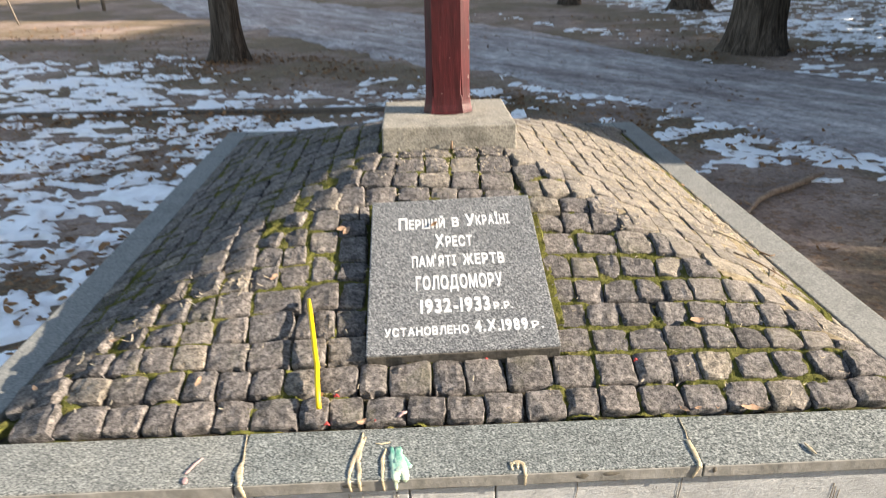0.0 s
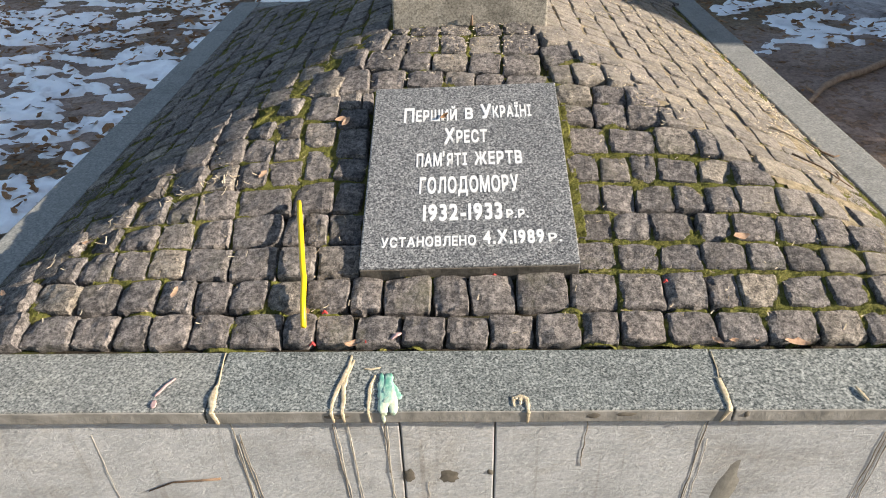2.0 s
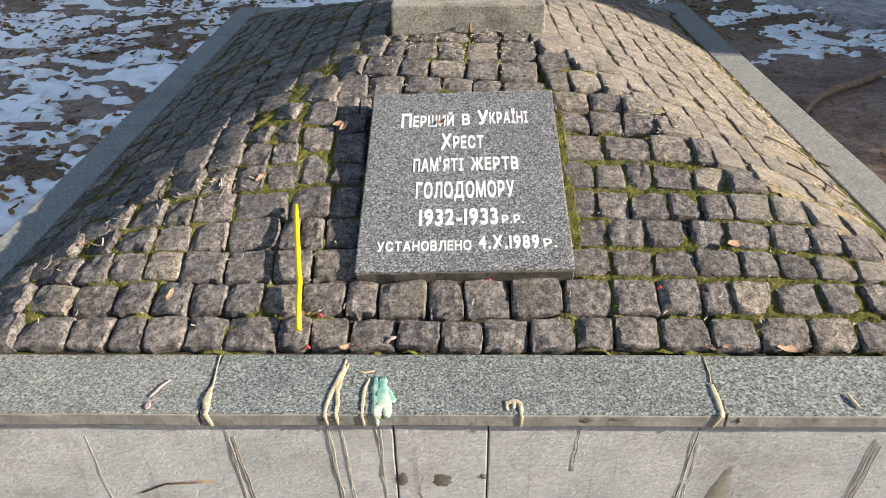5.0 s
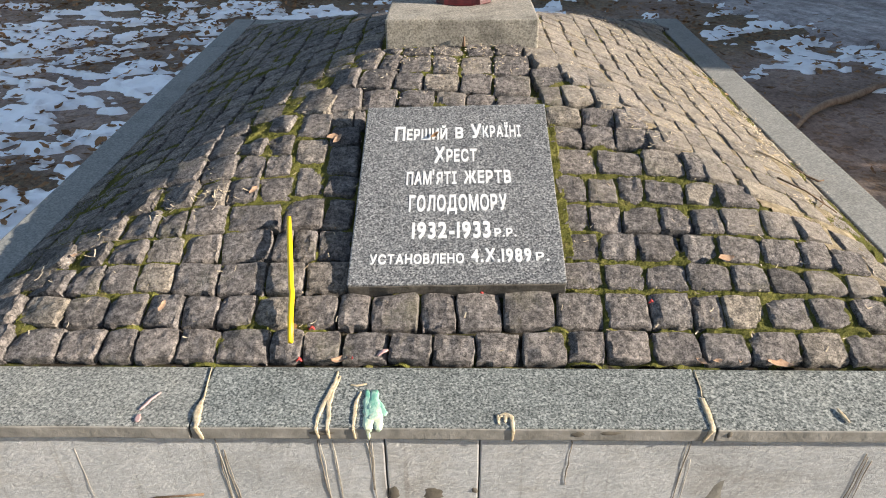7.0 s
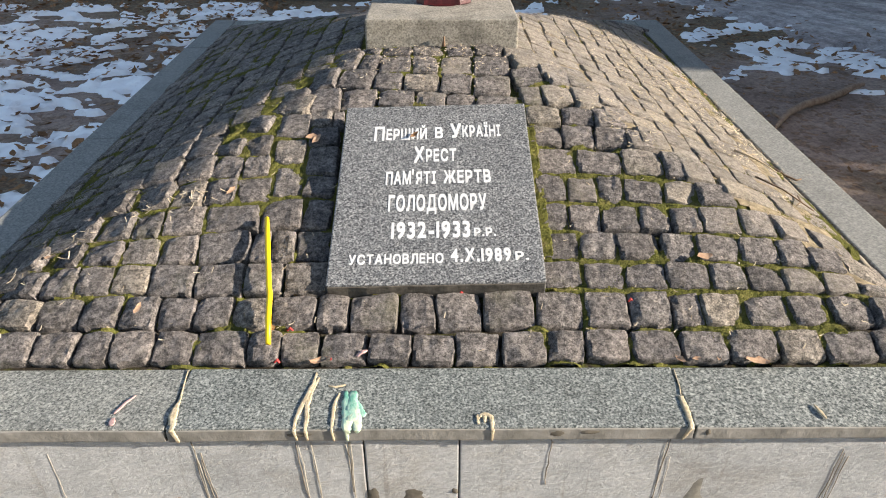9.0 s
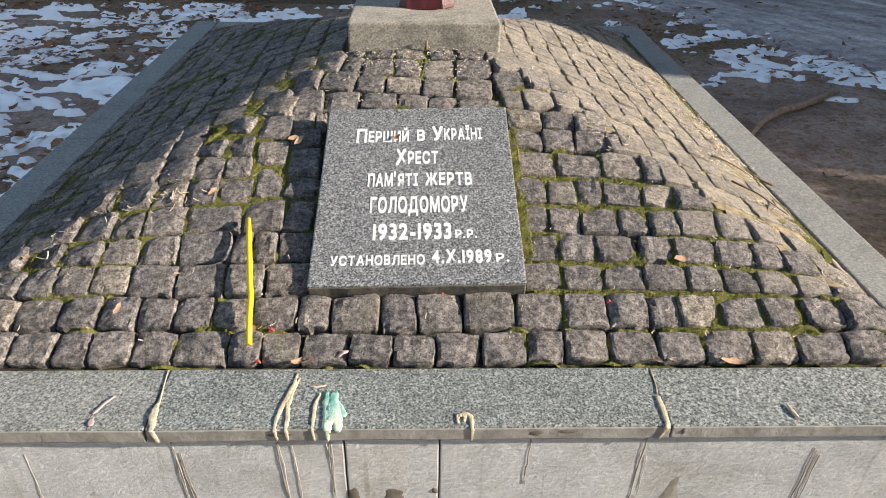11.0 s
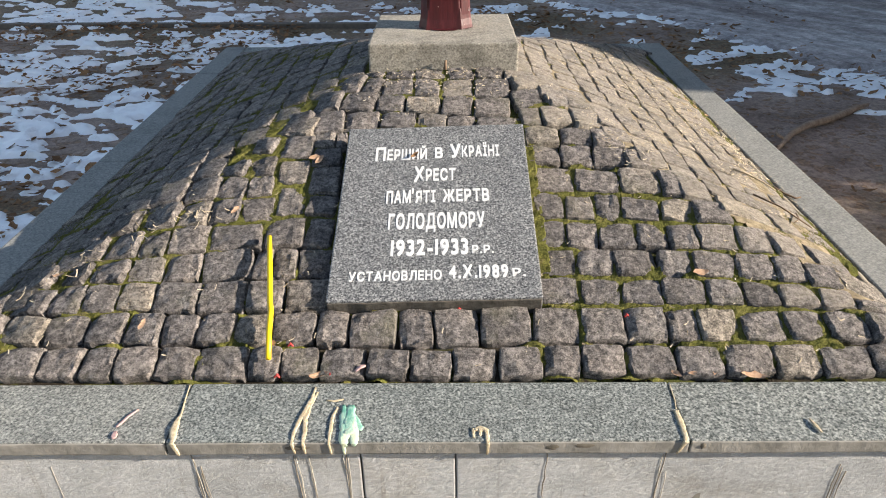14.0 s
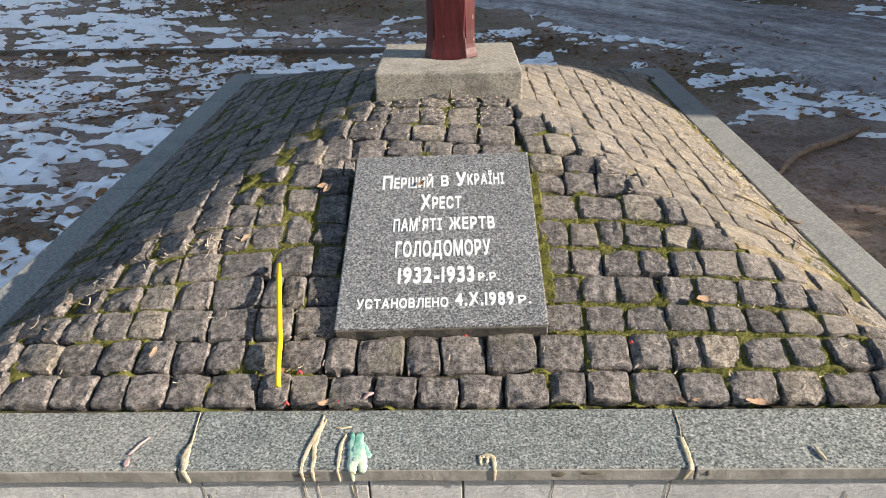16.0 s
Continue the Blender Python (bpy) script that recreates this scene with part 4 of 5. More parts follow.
def glyph(ch):
    cu = bpy.data.curves.new("letter", "FONT")
    cu.body, cu.size, cu.extrude = ch, 1.0, 0.01
    tmp = bpy.data.objects.new("letter", cu)
    me = bpy.data.meshes.new_from_object(tmp)
    bpy.data.objects.remove(tmp)
    co = np.empty(len(me.vertices) * 3)
    me.vertices.foreach_get("co", co)
    return co.reshape(-1, 3), [tuple(f.vertices) for f in me.polygons]


CAP = glyph("Н")[0][:, 1].max()
GAP, BOLD = 0.125, 0.029


def words(text, u0, u1, v0, v1):
    """White painted capitals from u0 to u1, on the line v0 and as high as v1, on the plaque."""
    shapes = [glyph(ch) for ch in text]
    wide = [g[:, 0].max() - g[:, 0].min() + 2 * BOLD for g, _ in shapes]
    k = (u1 - u0) / (sum(wide) + GAP * (len(text) - 1))
    kv, u = (v1 - v0) / (CAP + 2 * BOLD), u0
    for (co, faces), w in zip(shapes, wide):
        verts, polys = [], []
        for i, (dx, dy) in enumerate(((-1, -1), (1, -1), (1, 1), (-1, 1), (0, 0))):
            c = co.copy()
            c[:, 0] = u + (c[:, 0] - co[:, 0].min() + BOLD * (1 + dx)) * k
            c[:, 1] = v0 + (c[:, 1] + BOLD * (1 + dy)) * kv
            c[:, 2] = np.where(c[:, 2] > 0, 0.0005 + 0.0001 * i, -0.002)
            n = len(verts)
            verts += c.tolist()
            polys += [tuple(q + n for q in f) for f in faces]
        link("letter", mesh_of("letter", verts, polys, M_WHITE, False), plaque)
        u += (w + GAP) * k


words("П", -0.166, -0.138, 0.482, 0.54)
words("ЕРШИЙ", -0.133, -0.022, 0.484, 0.53)
words("В", 0.0, 0.022, 0.487, 0.533)
words("У", 0.042, 0.072, 0.487, 0.546)
words("КРАЇНІ", 0.075, 0.179, 0.489, 0.537)
words("Х", -0.056, -0.028, 0.393, 0.456)
words("РЕСТ", -0.024, 0.057, 0.396, 0.445)
words("ПАМ", -0.127, -0.062, 0.314, 0.362)
words("'", -0.06, -0.055, 0.314, 0.37)
words("ЯТІ", -0.05, 0.003, 0.314, 0.36)
words("ЖЕРТВ", 0.022, 0.144, 0.315, 0.362)
words("ГОЛОДОМОРУ", -0.117, 0.129, 0.221, 0.277)
words("1932-1933", -0.106, 0.085, 0.133, 0.188)
words("Р.Р.", 0.094, 0.147, 0.135, 0.162)
words("УСТАНОВЛЕНО", -0.203, 0.02, 0.056, 0.086)
words("4.Х.1989", 0.037, 0.178, 0.058, 0.1)
words("Р.", 0.188, 0.219, 0.06, 0.086)

# ---------------------------------------------------------------- candle, wax, leaves and bits on the memorial
def on_mound(x, y, lift=0.0):
    return Vector((x, y, mound_z(x, y) + lift))


def candle():
    pts = [Vector(q) for q in ((-0.416, 0.548, 0.155), (-0.404, 0.487, 0.141), (-0.389, 0.408, 0.119), (-0.376, 0.338, 0.096),
                               (-0.371, 0.318, 0.088), (-0.365, 0.258, 0.066), (-0.356, 0.2, 0.043))]
    ob = part("taper_candle", tube(pts, [0.0055, 0.0065, 0.0065, 0.0066, 0.0066, 0.0065, 0.006], 10), M_YELLOW, smooth=True)
    tagged(ob, "bent yellow wax taper candle lying on the cobbles", "candle")


candle()


def wax(label, material, runs, name="wax_drip", flat=0.19):
    """Hardened runs of wax: each run is a row of points with half widths, a low uneven dome lying on the stone."""
    bm = bmesh.new()
    rr = random.Random(len(label) + len(runs))
    across = (-1.0, -0.82, -0.45, 0.0, 0.45, 0.82, 1.0)
    for pts, radii in runs:
        fine, half = [], []
        for (p, a), (q, b) in zip(zip(pts, radii), zip(pts[1:], radii[1:])):
            for t in (0, 0.25, 0.5, 0.75):
                fine.append(Vector(p).lerp(Vector(q), t))
                half.append(a * (1 - t) + b * t)
        fine.append(Vector(pts[-1]))
        half.append(radii[-1] * 0.6)
        rings = []
        for i, p in enumerate(fine):
            d = (fine[min(i + 1, len(fine) - 1)] - fine[max(i - 1, 0)]).normalized()
            up = Vector((0, 0, 1)) if p.y > 0.004 else Vector((0, -1, 0.25)).normalized()
            side = d.cross(up)
            side = side.normalized() if side.length > 0.1 else Vector((1, 0, 0))
            base = Vector((p.x, p.y, 0.0003)) if 0.004 < p.y < 0.17 else Vector((p.x, -0.0032, min(p.z, -0.001))) if p.y <= 0.004 else p - up * 0.003
            w = half[i] * (0.98 if "green" in label else 0.78)
            j = [1 + 0.5 * noise.noise((p.x * 260 + k, p.y * 260, p.z * 260 + len(label))) for k in (0, 9)]
            tall = flat * w * (1 + 0.6 * noise.noise((p.x * 330, p.y * 330, p.z * 330)))
            rings.append([bm.verts.new(base + side * w * u * j[u > 0] + up * ((0.0015 if abs(u) < 1 else -0.0005) + tall * math.sqrt(max(0, 1 - u * u)) * (1 + 0.35 * noise.noise((p.x * 500 + u * 2, p.y * 500, 3.0)))))
                          for u in across])
        for r, q in zip(rings, rings[1:]):
            for k in range(len(across) - 1):
                bm.faces.new((r[k], r[k + 1], q[k + 1], q[k]))
            bm.faces.new((r[-1], r[0], q[0], q[-1]))
        bm.faces.new(rings[0][::-1])
        bm.faces.new(rings[-1])
    bmesh.ops.recalc_face_normals(bm, faces=bm.faces)
    ob = part(name, bm, material, None, "", True)
    tagged(ob, label, "wax", "wax drips on the coping")


E0 = -0.004
wax("cream candle wax run over the coping edge", M_WAX,
    [([(-0.513, 0.075, 0.001), (-0.515, 0.05, 0.003), (-0.512, 0.025, 0.004), (-0.508, 0.008, 0.003)], [0.003, 0.009, 0.011, 0.008]),
     ([(-0.508, 0.02, 0.003), (-0.506, 0.002, 0.001), (-0.503, E0, -0.012), (-0.497, E0, -0.034)], [0.009, 0.007, 0.006, 0.004]),
     ([(-0.524, 0.165, -0.001), (-0.519, 0.12, -0.001), (-0.513, 0.075, 0.0)], [0.001, 0.0015, 0.003])])
wax("forked cream candle wax run over the coping edge", M_WAX,
    [([(-0.25, 0.155, 0.001), (-0.252, 0.12, 0.003), (-0.26, 0.085, 0.003), (-0.268, 0.05, 0.003), (-0.272, 0.02, 0.003), (-0.272, E0, -0.006), (-0.268, E0, -0.03)],
      [0.002, 0.006, 0.008, 0.006, 0.005, 0.004, 0.003]),
     ([(-0.243, 0.14, 0.001), (-0.252, 0.1, 0.003), (-0.256, 0.06, 0.003), (-0.25, 0.02, 0.003), (-0.25, E0, -0.005), (-0.247, E0, -0.03)],
      [0.002, 0.005, 0.007, 0.006, 0.005, 0.003])])
wax("thin cream candle wax run over the coping edge", M_WAX,
    [([(-0.195, 0.095, 0.001), (-0.202, 0.06, 0.002), (-0.2, 0.02, 0.002), (-0.199, E0, -0.006), (-0.196, E0, -0.032)], [0.002, 0.005, 0.005, 0.004, 0.003]),
     ([(-0.22, 0.115, 0.0), (-0.205, 0.112, 0.001), (-0.185, 0.118, 0.0)], [0.002, 0.003, 0.002])])
wax("pale green candle wax spread over the coping edge", M_GREENWAX,
    [([(-0.167, 0.098, 0.001), (-0.164, 0.06, 0.004), (-0.161, 0.03, 0.004), (-0.16, 0.012, 0.003)], [0.007, 0.015, 0.018, 0.012]),
     ([(-0.182, 0.1, 0.001), (-0.178, 0.07, 0.004), (-0.172, 0.03, 0.005), (-0.17, 0.004, 0.003), (-0.17, E0, -0.012)], [0.003, 0.009, 0.012, 0.011, 0.005]),
     ([(-0.17, 0.09, 0.001), (-0.16, 0.06, 0.004), (-0.154, 0.03, 0.005), (-0.15, 0.006, 0.003), (-0.15, E0, -0.01)], [0.003, 0.01, 0.012, 0.009, 0.004]),
     ([(-0.165, 0.08, 0.002), (-0.15, 0.05, 0.004), (-0.142, 0.035, 0.003), (-0.141, 0.028, 0.002)], [0.006, 0.009, 0.008, 0.004]),
     ([(-0.172, 0.01, 0.002), (-0.171, E0, -0.01), (-0.17, E0, -0.032)], [0.005, 0.004, 0.003])])
wax("curled cream candle wax on the coping edge", M_WAX,
    [([(0.082, 0.03, 0.001), (0.083, 0.03, 0.006), (0.084, 0.008, 0.003)], [0.004, 0.005, 0.004]),
     ([(0.085, 0.028, 0.004), (0.098, 0.034, 0.006), (0.109, 0.026, 0.005), (0.111, 0.006, 0.002), (0.111, E0, -0.014), (0.11, E0, -0.034)],
      [0.005, 0.007, 0.007, 0.006, 0.004, 0.003]),
     ([(0.098, 0.03, 0.004), (0.096, 0.012, 0.002)], [0.007, 0.003])])
wax("upright cream candle wax run at the coping joint", M_WAX,
    [([(0.499, 0.08, 0.002), (0.499, 0.05, 0.005), (0.498, 0.02, 0.005), (0.496, 0.0, 0.002), (0.49, E0, -0.012), (0.482, E0, -0.034)],
      [0.007, 0.008, 0.008, 0.007, 0.005, 0.003]),
     ([(0.508, 0.16, -0.001), (0.505, 0.11, -0.001), (0.5, 0.085, 0.0)], [0.001, 0.0015, 0.002])])
wax("small cream drop of candle wax on the coping", M_WAX, [([(0.759, 0.055, 0.001), (0.762, 0.035, 0.004), (0.766, 0.018, 0.002)], [0.002, 0.006, 0.003])])
wax("pink candle wax smear on the coping", M_PINKWAX,
    [([(-0.607, 0.09, -0.001), (-0.62, 0.07, 0.0), (-0.632, 0.04, 0.0)], [0.002, 0.004, 0.004]),
     ([(-0.628, 0.028, 0.0), (-0.627, 0.015, 0.002), (-0.622, 0.01, 0.001)], [0.006, 0.008, 0.006])], flat=0.06)
wax("pink candle wax remains between the cobbles", M_PINKWAX,
    [([on_mound(-0.168, 0.187, 0.002), on_mound(-0.157, 0.195, 0.004), on_mound(-0.146, 0.2, 0.002)], [0.004, 0.007, 0.004])])
for i, (x, y) in enumerate(((0.447, 0.325), (0.286, 0.183), (-0.32, 0.253), (-0.338, 0.178), (-0.222, 0.18), (0.06, 0.345))):
    wax("scrap of red candle wax between cobbles", M_REDBIT, [([on_mound(x - 0.006, y, -0.004), on_mound(x, y + 0.004, 0.0), on_mound(x + 0.007, y, -0.004)], [0.002, 0.004, 0.003])], "wax_scrap")

# long runs of wax down the slabs, with damp rims
WALL_Y = 0.0112


def wall_run(x0, z0, x1, z1, r=0.003, material=M_WAX, label="thin wax run down the wall"):
    rr = random.Random(int((x0 + 5) * 1000) + int(z1 * -1000))
    n = 9
    pts = [(x0 + (x1 - x0) * i / n + rr.uniform(-0.002, 0.002), WALL_Y, z0 + (z1 - z0) * i / n) for i in range(n + 1)]
    ob = part("wax_run", tube(pts, [r * rr.uniform(0.6, 1.25) for _ in pts], 6, None, 0.22), material, None, "", True)
    tagged(ob, label, "wax", "wax runs on the wall")


for x0, z0, x1, z1 in ((-0.272, -0.05, -0.254, -0.35), (-0.247, -0.05, -0.236, -0.34), (-0.243, -0.08, -0.232, -0.33), (-0.168, -0.05, -0.166, -0.34),
                       (-0.178, -0.05, -0.163, -0.31), (-0.774, -0.08, -0.772, -0.335), (0.462, -0.05, 0.459, -0.35), (-0.478, -0.06, -0.47, -0.34),
                       (-0.09, -0.23, -0.088, -0.35), (0.475, -0.1, 0.468, -0.35)):
    wall_run(x0, z0, x1, z1, 0.001, M_THIN)
for x0, z0, x1, z1 in ((0.466, -0.04, 0.452, -0.35), (-0.481, -0.04, -0.476, -0.34), (-0.472, -0.1, -0.455, -0.33), (0.822, -0.08, 0.812, -0.33), (0.836, -0.1, 0.828, -0.34), (0.829, -0.09, 0.82, -0.3), (-0.468, -0.08, -0.452, -0.3),
                       (-0.276, -0.05, -0.262, -0.3), (0.231, -0.04, 0.228, -0.18), (-0.172, -0.05, -0.17, -0.2)):
    wall_run(x0, z0, x1, z1, 0.0013, M_STREAK, "dark damp streak down the wall")


def blot(cx, cz, rx, rz, seed, lean=0.0, y=0.0098, material=M_STAIN_HOLE):
    rr = random.Random(seed)
    verts, n = [(cx, y - 0.0006, cz)], 18
    for k in range(n):
        a = 2 * math.pi * k / n
        j = rr.uniform(0.8, 1.15)
        verts.append((cx + rx * j * math.cos(a) + lean * rz * j * math.sin(a), y + 0.0022, cz + rz * j * math.sin(a)))
    tagged(link("dark_blot", mesh_of("dark_blot", verts, [(0, 1 + (k + 1) % n, 1 + k) for k in range(n)], material)),
           "dark flat blot that marks damp spots and the slab's hole", "stain")


# the middle slab's hole, its dark inside painted as a flat blot
blot(-0.046, -0.213, 0.021, 0.022, 1)
blot(0.538, -0.265, 0.022, 0.095, 2, 0.14, 0.0098, M_DAMP)
blot(-0.13, -0.21, 0.012, 0.022, 3)
blot(0.041, -0.2, 0.007, 0.009, 4)
blot(0.237, -0.016, 0.014, 0.008, 5, 0.0, -0.0045)
blot(0.3, -0.012, 0.02, 0.006, 6, 0.0, -0.0045)
blot(0.53, -0.014, 0.006, 0.009, 7, 0.0, -0.0045)
blot(-0.262, -0.016, 0.026, 0.007, 8, 0.0, -0.0045)


def leaf_shape(r, size):
    """A dry curled leaf about its centre: vertices and faces."""
    curl, w = r.uniform(0.15, 0.5), r.uniform(0.35, 0.6)
    verts, faces = [], []
    for i in range(5):
        t = i / 4 - 0.5
        half = w * 0.5 * math.sqrt(max(0.02, 1 - (2 * t) ** 2)) * r.uniform(0.75, 1.15)
        z = curl * 4 * t * t * 0.3
        for q in (-half, 0, half):
            j = r.uniform(-0.07, 0.07)
            verts.append(Vector((t + j, q * r.uniform(0.7, 1.3), z + abs(q) * curl * r.uniform(0.2, 1.8) + abs(j))) * size)
    for i in range(4):
        for q in (0, 1):
            a = i * 3 + q
            faces.append((a, a + 1, a + 4, a + 3))
    return verts, faces


def fallen_leaf(x, y, z, size, turn, seed, n=None, material=None, label="dry orange-brown leaf fallen on the cobbles"):
    v, f = leaf_shape(random.Random(seed), size)
    ob = link("fallen_leaf", mesh_of("fallen_leaf", v, f, material or M_LEAFLIT))
    q = (n or Vector((0, 0, 1))).to_track_quat("Z", "Y").to_matrix().to_4x4()
    ob.matrix_basis = Matrix.Translation((x, y, z)) @ q @ Matrix.Rotation(turn, 4, "Z")
    tagged(ob, label, "leaf", "fallen leaves")


for i, (x, y, size, turn) in enumerate(((0.645, 0.44, 0.038, 0.1), (-0.925, 0.46, 0.034, 0.9), (-1.085, 0.33, 0.03, 0.3), (-0.347, 0.873, 0.035, 0.2), (-0.332, 0.862, 0.04, 1.1),
                                        (-0.53, 0.66, 0.03, 1.0), (-0.36, 0.25, 0.028, 2.4), (-0.665, 0.3, 0.03, 1.4), (1.07, 1.82, 0.04, 0.4), (1.05, 1.9, 0.035, 1.4), (1.09, 1.74, 0.03, 2.4))):
    fallen_leaf(x, y, mound_z(x, y) + 0.006, size, turn, i + 40, mound_normal(x, y))
for x, y, size, turn in ((0.692, 0.168, 0.058, -0.25), (0.525, 0.178, 0.03, -0.9), (-0.245, 0.178, 0.042, 0.3), (0.56, 0.18, 0.022, 0.2), (0.61, 0.182, 0.02, 1.2)):
    fallen_leaf(x, y, 0.012, size, turn, int(x * 100), None, None, "pale orange dry leaf on the coping edge")
n_plaque = Vector((0, -0.323, 0.946))
fallen_leaf(-0.056, 0.815, 0.262, 0.03, 0.8, 78, n_plaque, M_LEAF, "small brown leaf lying on the plaque")
fallen_leaf(0.105, 0.47, 0.142, 0.018, 1.9, 79, n_plaque, M_LEAFLIT, "small pale leaf scrap lying on the plaque")


def strips(name, label, category, count, place, length, width, material, seed):
    """Loose stalks, joined: each a bent flat strip on what lies under it."""
    r = random.Random(seed)
    verts, faces = [], []
    for _ in range(count):
        got = place(r)
        if not got:
            continue
        p, n = got
        a = r.uniform(0, math.pi)
        ax = (Vector((math.cos(a), math.sin(a), 0)) - n * n.dot(Vector((math.cos(a), math.sin(a), 0)))).normalized()
        ay = n.cross(ax)
        ln, w, bend = length * r.uniform(0.4, 1.3), width * r.uniform(0.6, 1.4), r.uniform(-0.25, 0.25)
        i0 = len(verts)
        for k in range(4):
            t = k / 3 - 0.5
            c = p + ax * t * ln + ay * bend * ln * t * t + n * (0.003 + 0.2 * ln * r.random() * (k in (0, 3)))
            verts += [c + ay * w * 0.5, c - ay * w * 0.5]
        faces += [(i0 + 2 * k, i0 + 2 * k + 1, i0 + 2 * k + 3, i0 + 2 * k + 2) for k in range(3)]
    tagged(link(name, mesh_of(name, verts, faces, material)), label, category, kind="stuff")


def on_east(r):
    x, y = r.triangular(0.3, 1.15, 0.95), r.uniform(0.45, 2.5)
    if mound_s(x, y)[0] < mound_s(x, y)[2] - 0.12 or fbm(x, y, 0.25, 2, 31) < 0.47:
        return None
    return on_mound(x, y, 0.003), mound_normal(x, y)


def on_front(r):
    x, y = r.uniform(-1.0, 1.0), r.uniform(0.2, 1.35)
    if -0.26 < x < 0.26 and 0.33 < y < 1.0:
        return None
    return on_mound(x, y, -0.004), mound_normal(x, y)


def by_crack(r):
    x, y = 1.05 + r.gauss(0, 0.06), r.triangular(0.85, 2.0, 1.2)
    if x > 1.14:
        return None
    return on_mound(x, y, 0.003), mound_normal(x, y)


def before_pedestal(r):
    x, y = r.gauss(0.03, 0.2), 1.345 - abs(r.gauss(0, 0.11))
    if y < 1.0:
        return None
    return on_mound(x, y, 0.002), mound_normal(x, y)


def at_wall_foot(r):
    x = r.gauss(r.choice((-1.02, -0.63, -0.49, -0.3)), 0.05)
    return Vector((x, r.uniform(-0.05, 0.012), G + 0.01 + abs(r.gauss(0, 0.012)))), Vector((0, -0.5, 0.85))


strips("straw", "dry straw and chaff lying over the sunny cobbles", "straw", 2600, on_east, 0.017, 0.0026, M_STRAW, 3)
strips("dry_grass", "dry grass scraps caught between cobbles", "grass", 330, on_front, 0.014, 0.002, M_STRAW, 4)
strips("straw", "pale straw gathered along the crack beside the coping", "straw", 170, by_crack, 0.022, 0.003, M_STRAW, 9)
strips("chaff", "pale straw crumbs and paint flakes below the pedestal", "straw", 190, before_pedestal, 0.009, 0.0035, M_STRAW, 8)
def on_west_hip(r):
    cx, cy, spread = r.choice(((-0.86, 0.5, 0.05), (-0.75, 0.57, 0.045), (-0.66, 0.64, 0.04), (-0.98, 0.42, 0.04)))
    x, y = r.gauss(cx, spread), r.gauss(cy, spread * 0.7)
    return on_mound(x, y, 0.004), (mound_normal(x, y) + Vector((r.uniform(-0.3, 0.3), r.uniform(-0.3, 0.3), 0))).normalized()


strips("dry_grass", "dry grass blades caught on the mound's shoulder", "grass", 70, on_west_hip, 0.024, 0.002, M_STRAW, 14)
strips("litter", "dry leaf litter at the foot of the wall", "litter", 260, at_wall_foot, 0.03, 0.003, M_TWIG, 6)


def tufts():
    """Upright dead grass at the foot of the wall, in a few clumps."""
    r = random.Random(12)
    verts, faces = [], []
    for cx, count, tall in ((-1.03, 60, 0.03), (-0.76, 70, 0.045), (-0.64, 160, 0.06), (-0.55, 90, 0.05), (-0.475, 200, 0.07), (-0.41, 70, 0.045), (-0.28, 40, 0.03)):
        for _ in range(count):
            x, y = r.gauss(cx, 0.026), r.uniform(-0.03, 0.008)
            h, w = tall * r.uniform(0.15, 1.1), r.uniform(0.0015, 0.005)
            lx, ly = r.uniform(-0.03, 0.03), r.uniform(-0.012, 0.002)
            i0 = len(verts)
            verts += [(x - w, y, G - 0.005), (x + w, y, G - 0.005), (x + lx * 0.4 + w * 0.7, y + ly * 0.4, G + h * 0.6), (x + lx * 0.4 - w * 0.7, y + ly * 0.4, G + h * 0.6), (x + lx, y + ly, G + h)]
            faces += [(i0, i0 + 1, i0 + 2, i0 + 3), (i0 + 3, i0 + 2, i0 + 4)]
    tagged(link("dead_grass", mesh_of("dead_grass", verts, faces, M_DEAD, False)), "dark dead grass clumps at the wall's foot", "grass", kind="stuff")


tufts()


def twig(points, r, label="thin dark twig"):
    tagged(part("twig", tube(points, [r * k for k in np.linspace(1, 0.5, len(points))], 6), M_STRAW if label.startswith("pale") else M_TWIG, None, "", True), label, "twig", "twigs")


twig([(1.105, 1.14, 0.02), (1.12, 1.09, 0.018), (1.135, 1.07, 0.014), (1.165, 1.05, 0.007), (1.185, 1.06, 0.006)], 0.005, "dark twig lying against the side coping")
twig([on_mound(0.94, 1.05, 0.008), on_mound(0.985, 1.045, 0.012), on_mound(1.03, 1.02, 0.012), on_mound(1.065, 0.995, 0.008)], 0.004, "pale barkless twig on the cobbles")
twig([on_mound(0.985, 1.045, 0.012), on_mound(1.015, 1.07, 0.016), on_mound(1.04, 1.095, 0.014)], 0.003, "pale barkless twig on the cobbles")
twig([on_mound(0.93, 0.86, 0.006), on_mound(1.0, 0.82, 0.012), on_mound(1.06, 0.74, 0.01)], 0.003, "thin dark twig on the cobbles")
twig([on_mound(1.06, 0.84, 0.006), on_mound(1.04, 0.78, 0.01), on_mound(1.0, 0.73, 0.006)], 0.0025, "thin dark twig on the cobbles")
twig([(-0.535, 0.0095, -0.216), (-0.58, 0.0098, -0.222), (-0.64, 0.01, -0.228), (-0.7, 0.01, -0.258)], 0.0032, "reddish twig leaning on the wall slab")
twig([on_mound(0.028, YB0 - 0.012, 0.0), on_mound(0.03, YB0 - 0.008, 0.03)], 0.006, "short dark stub before the pedestal")

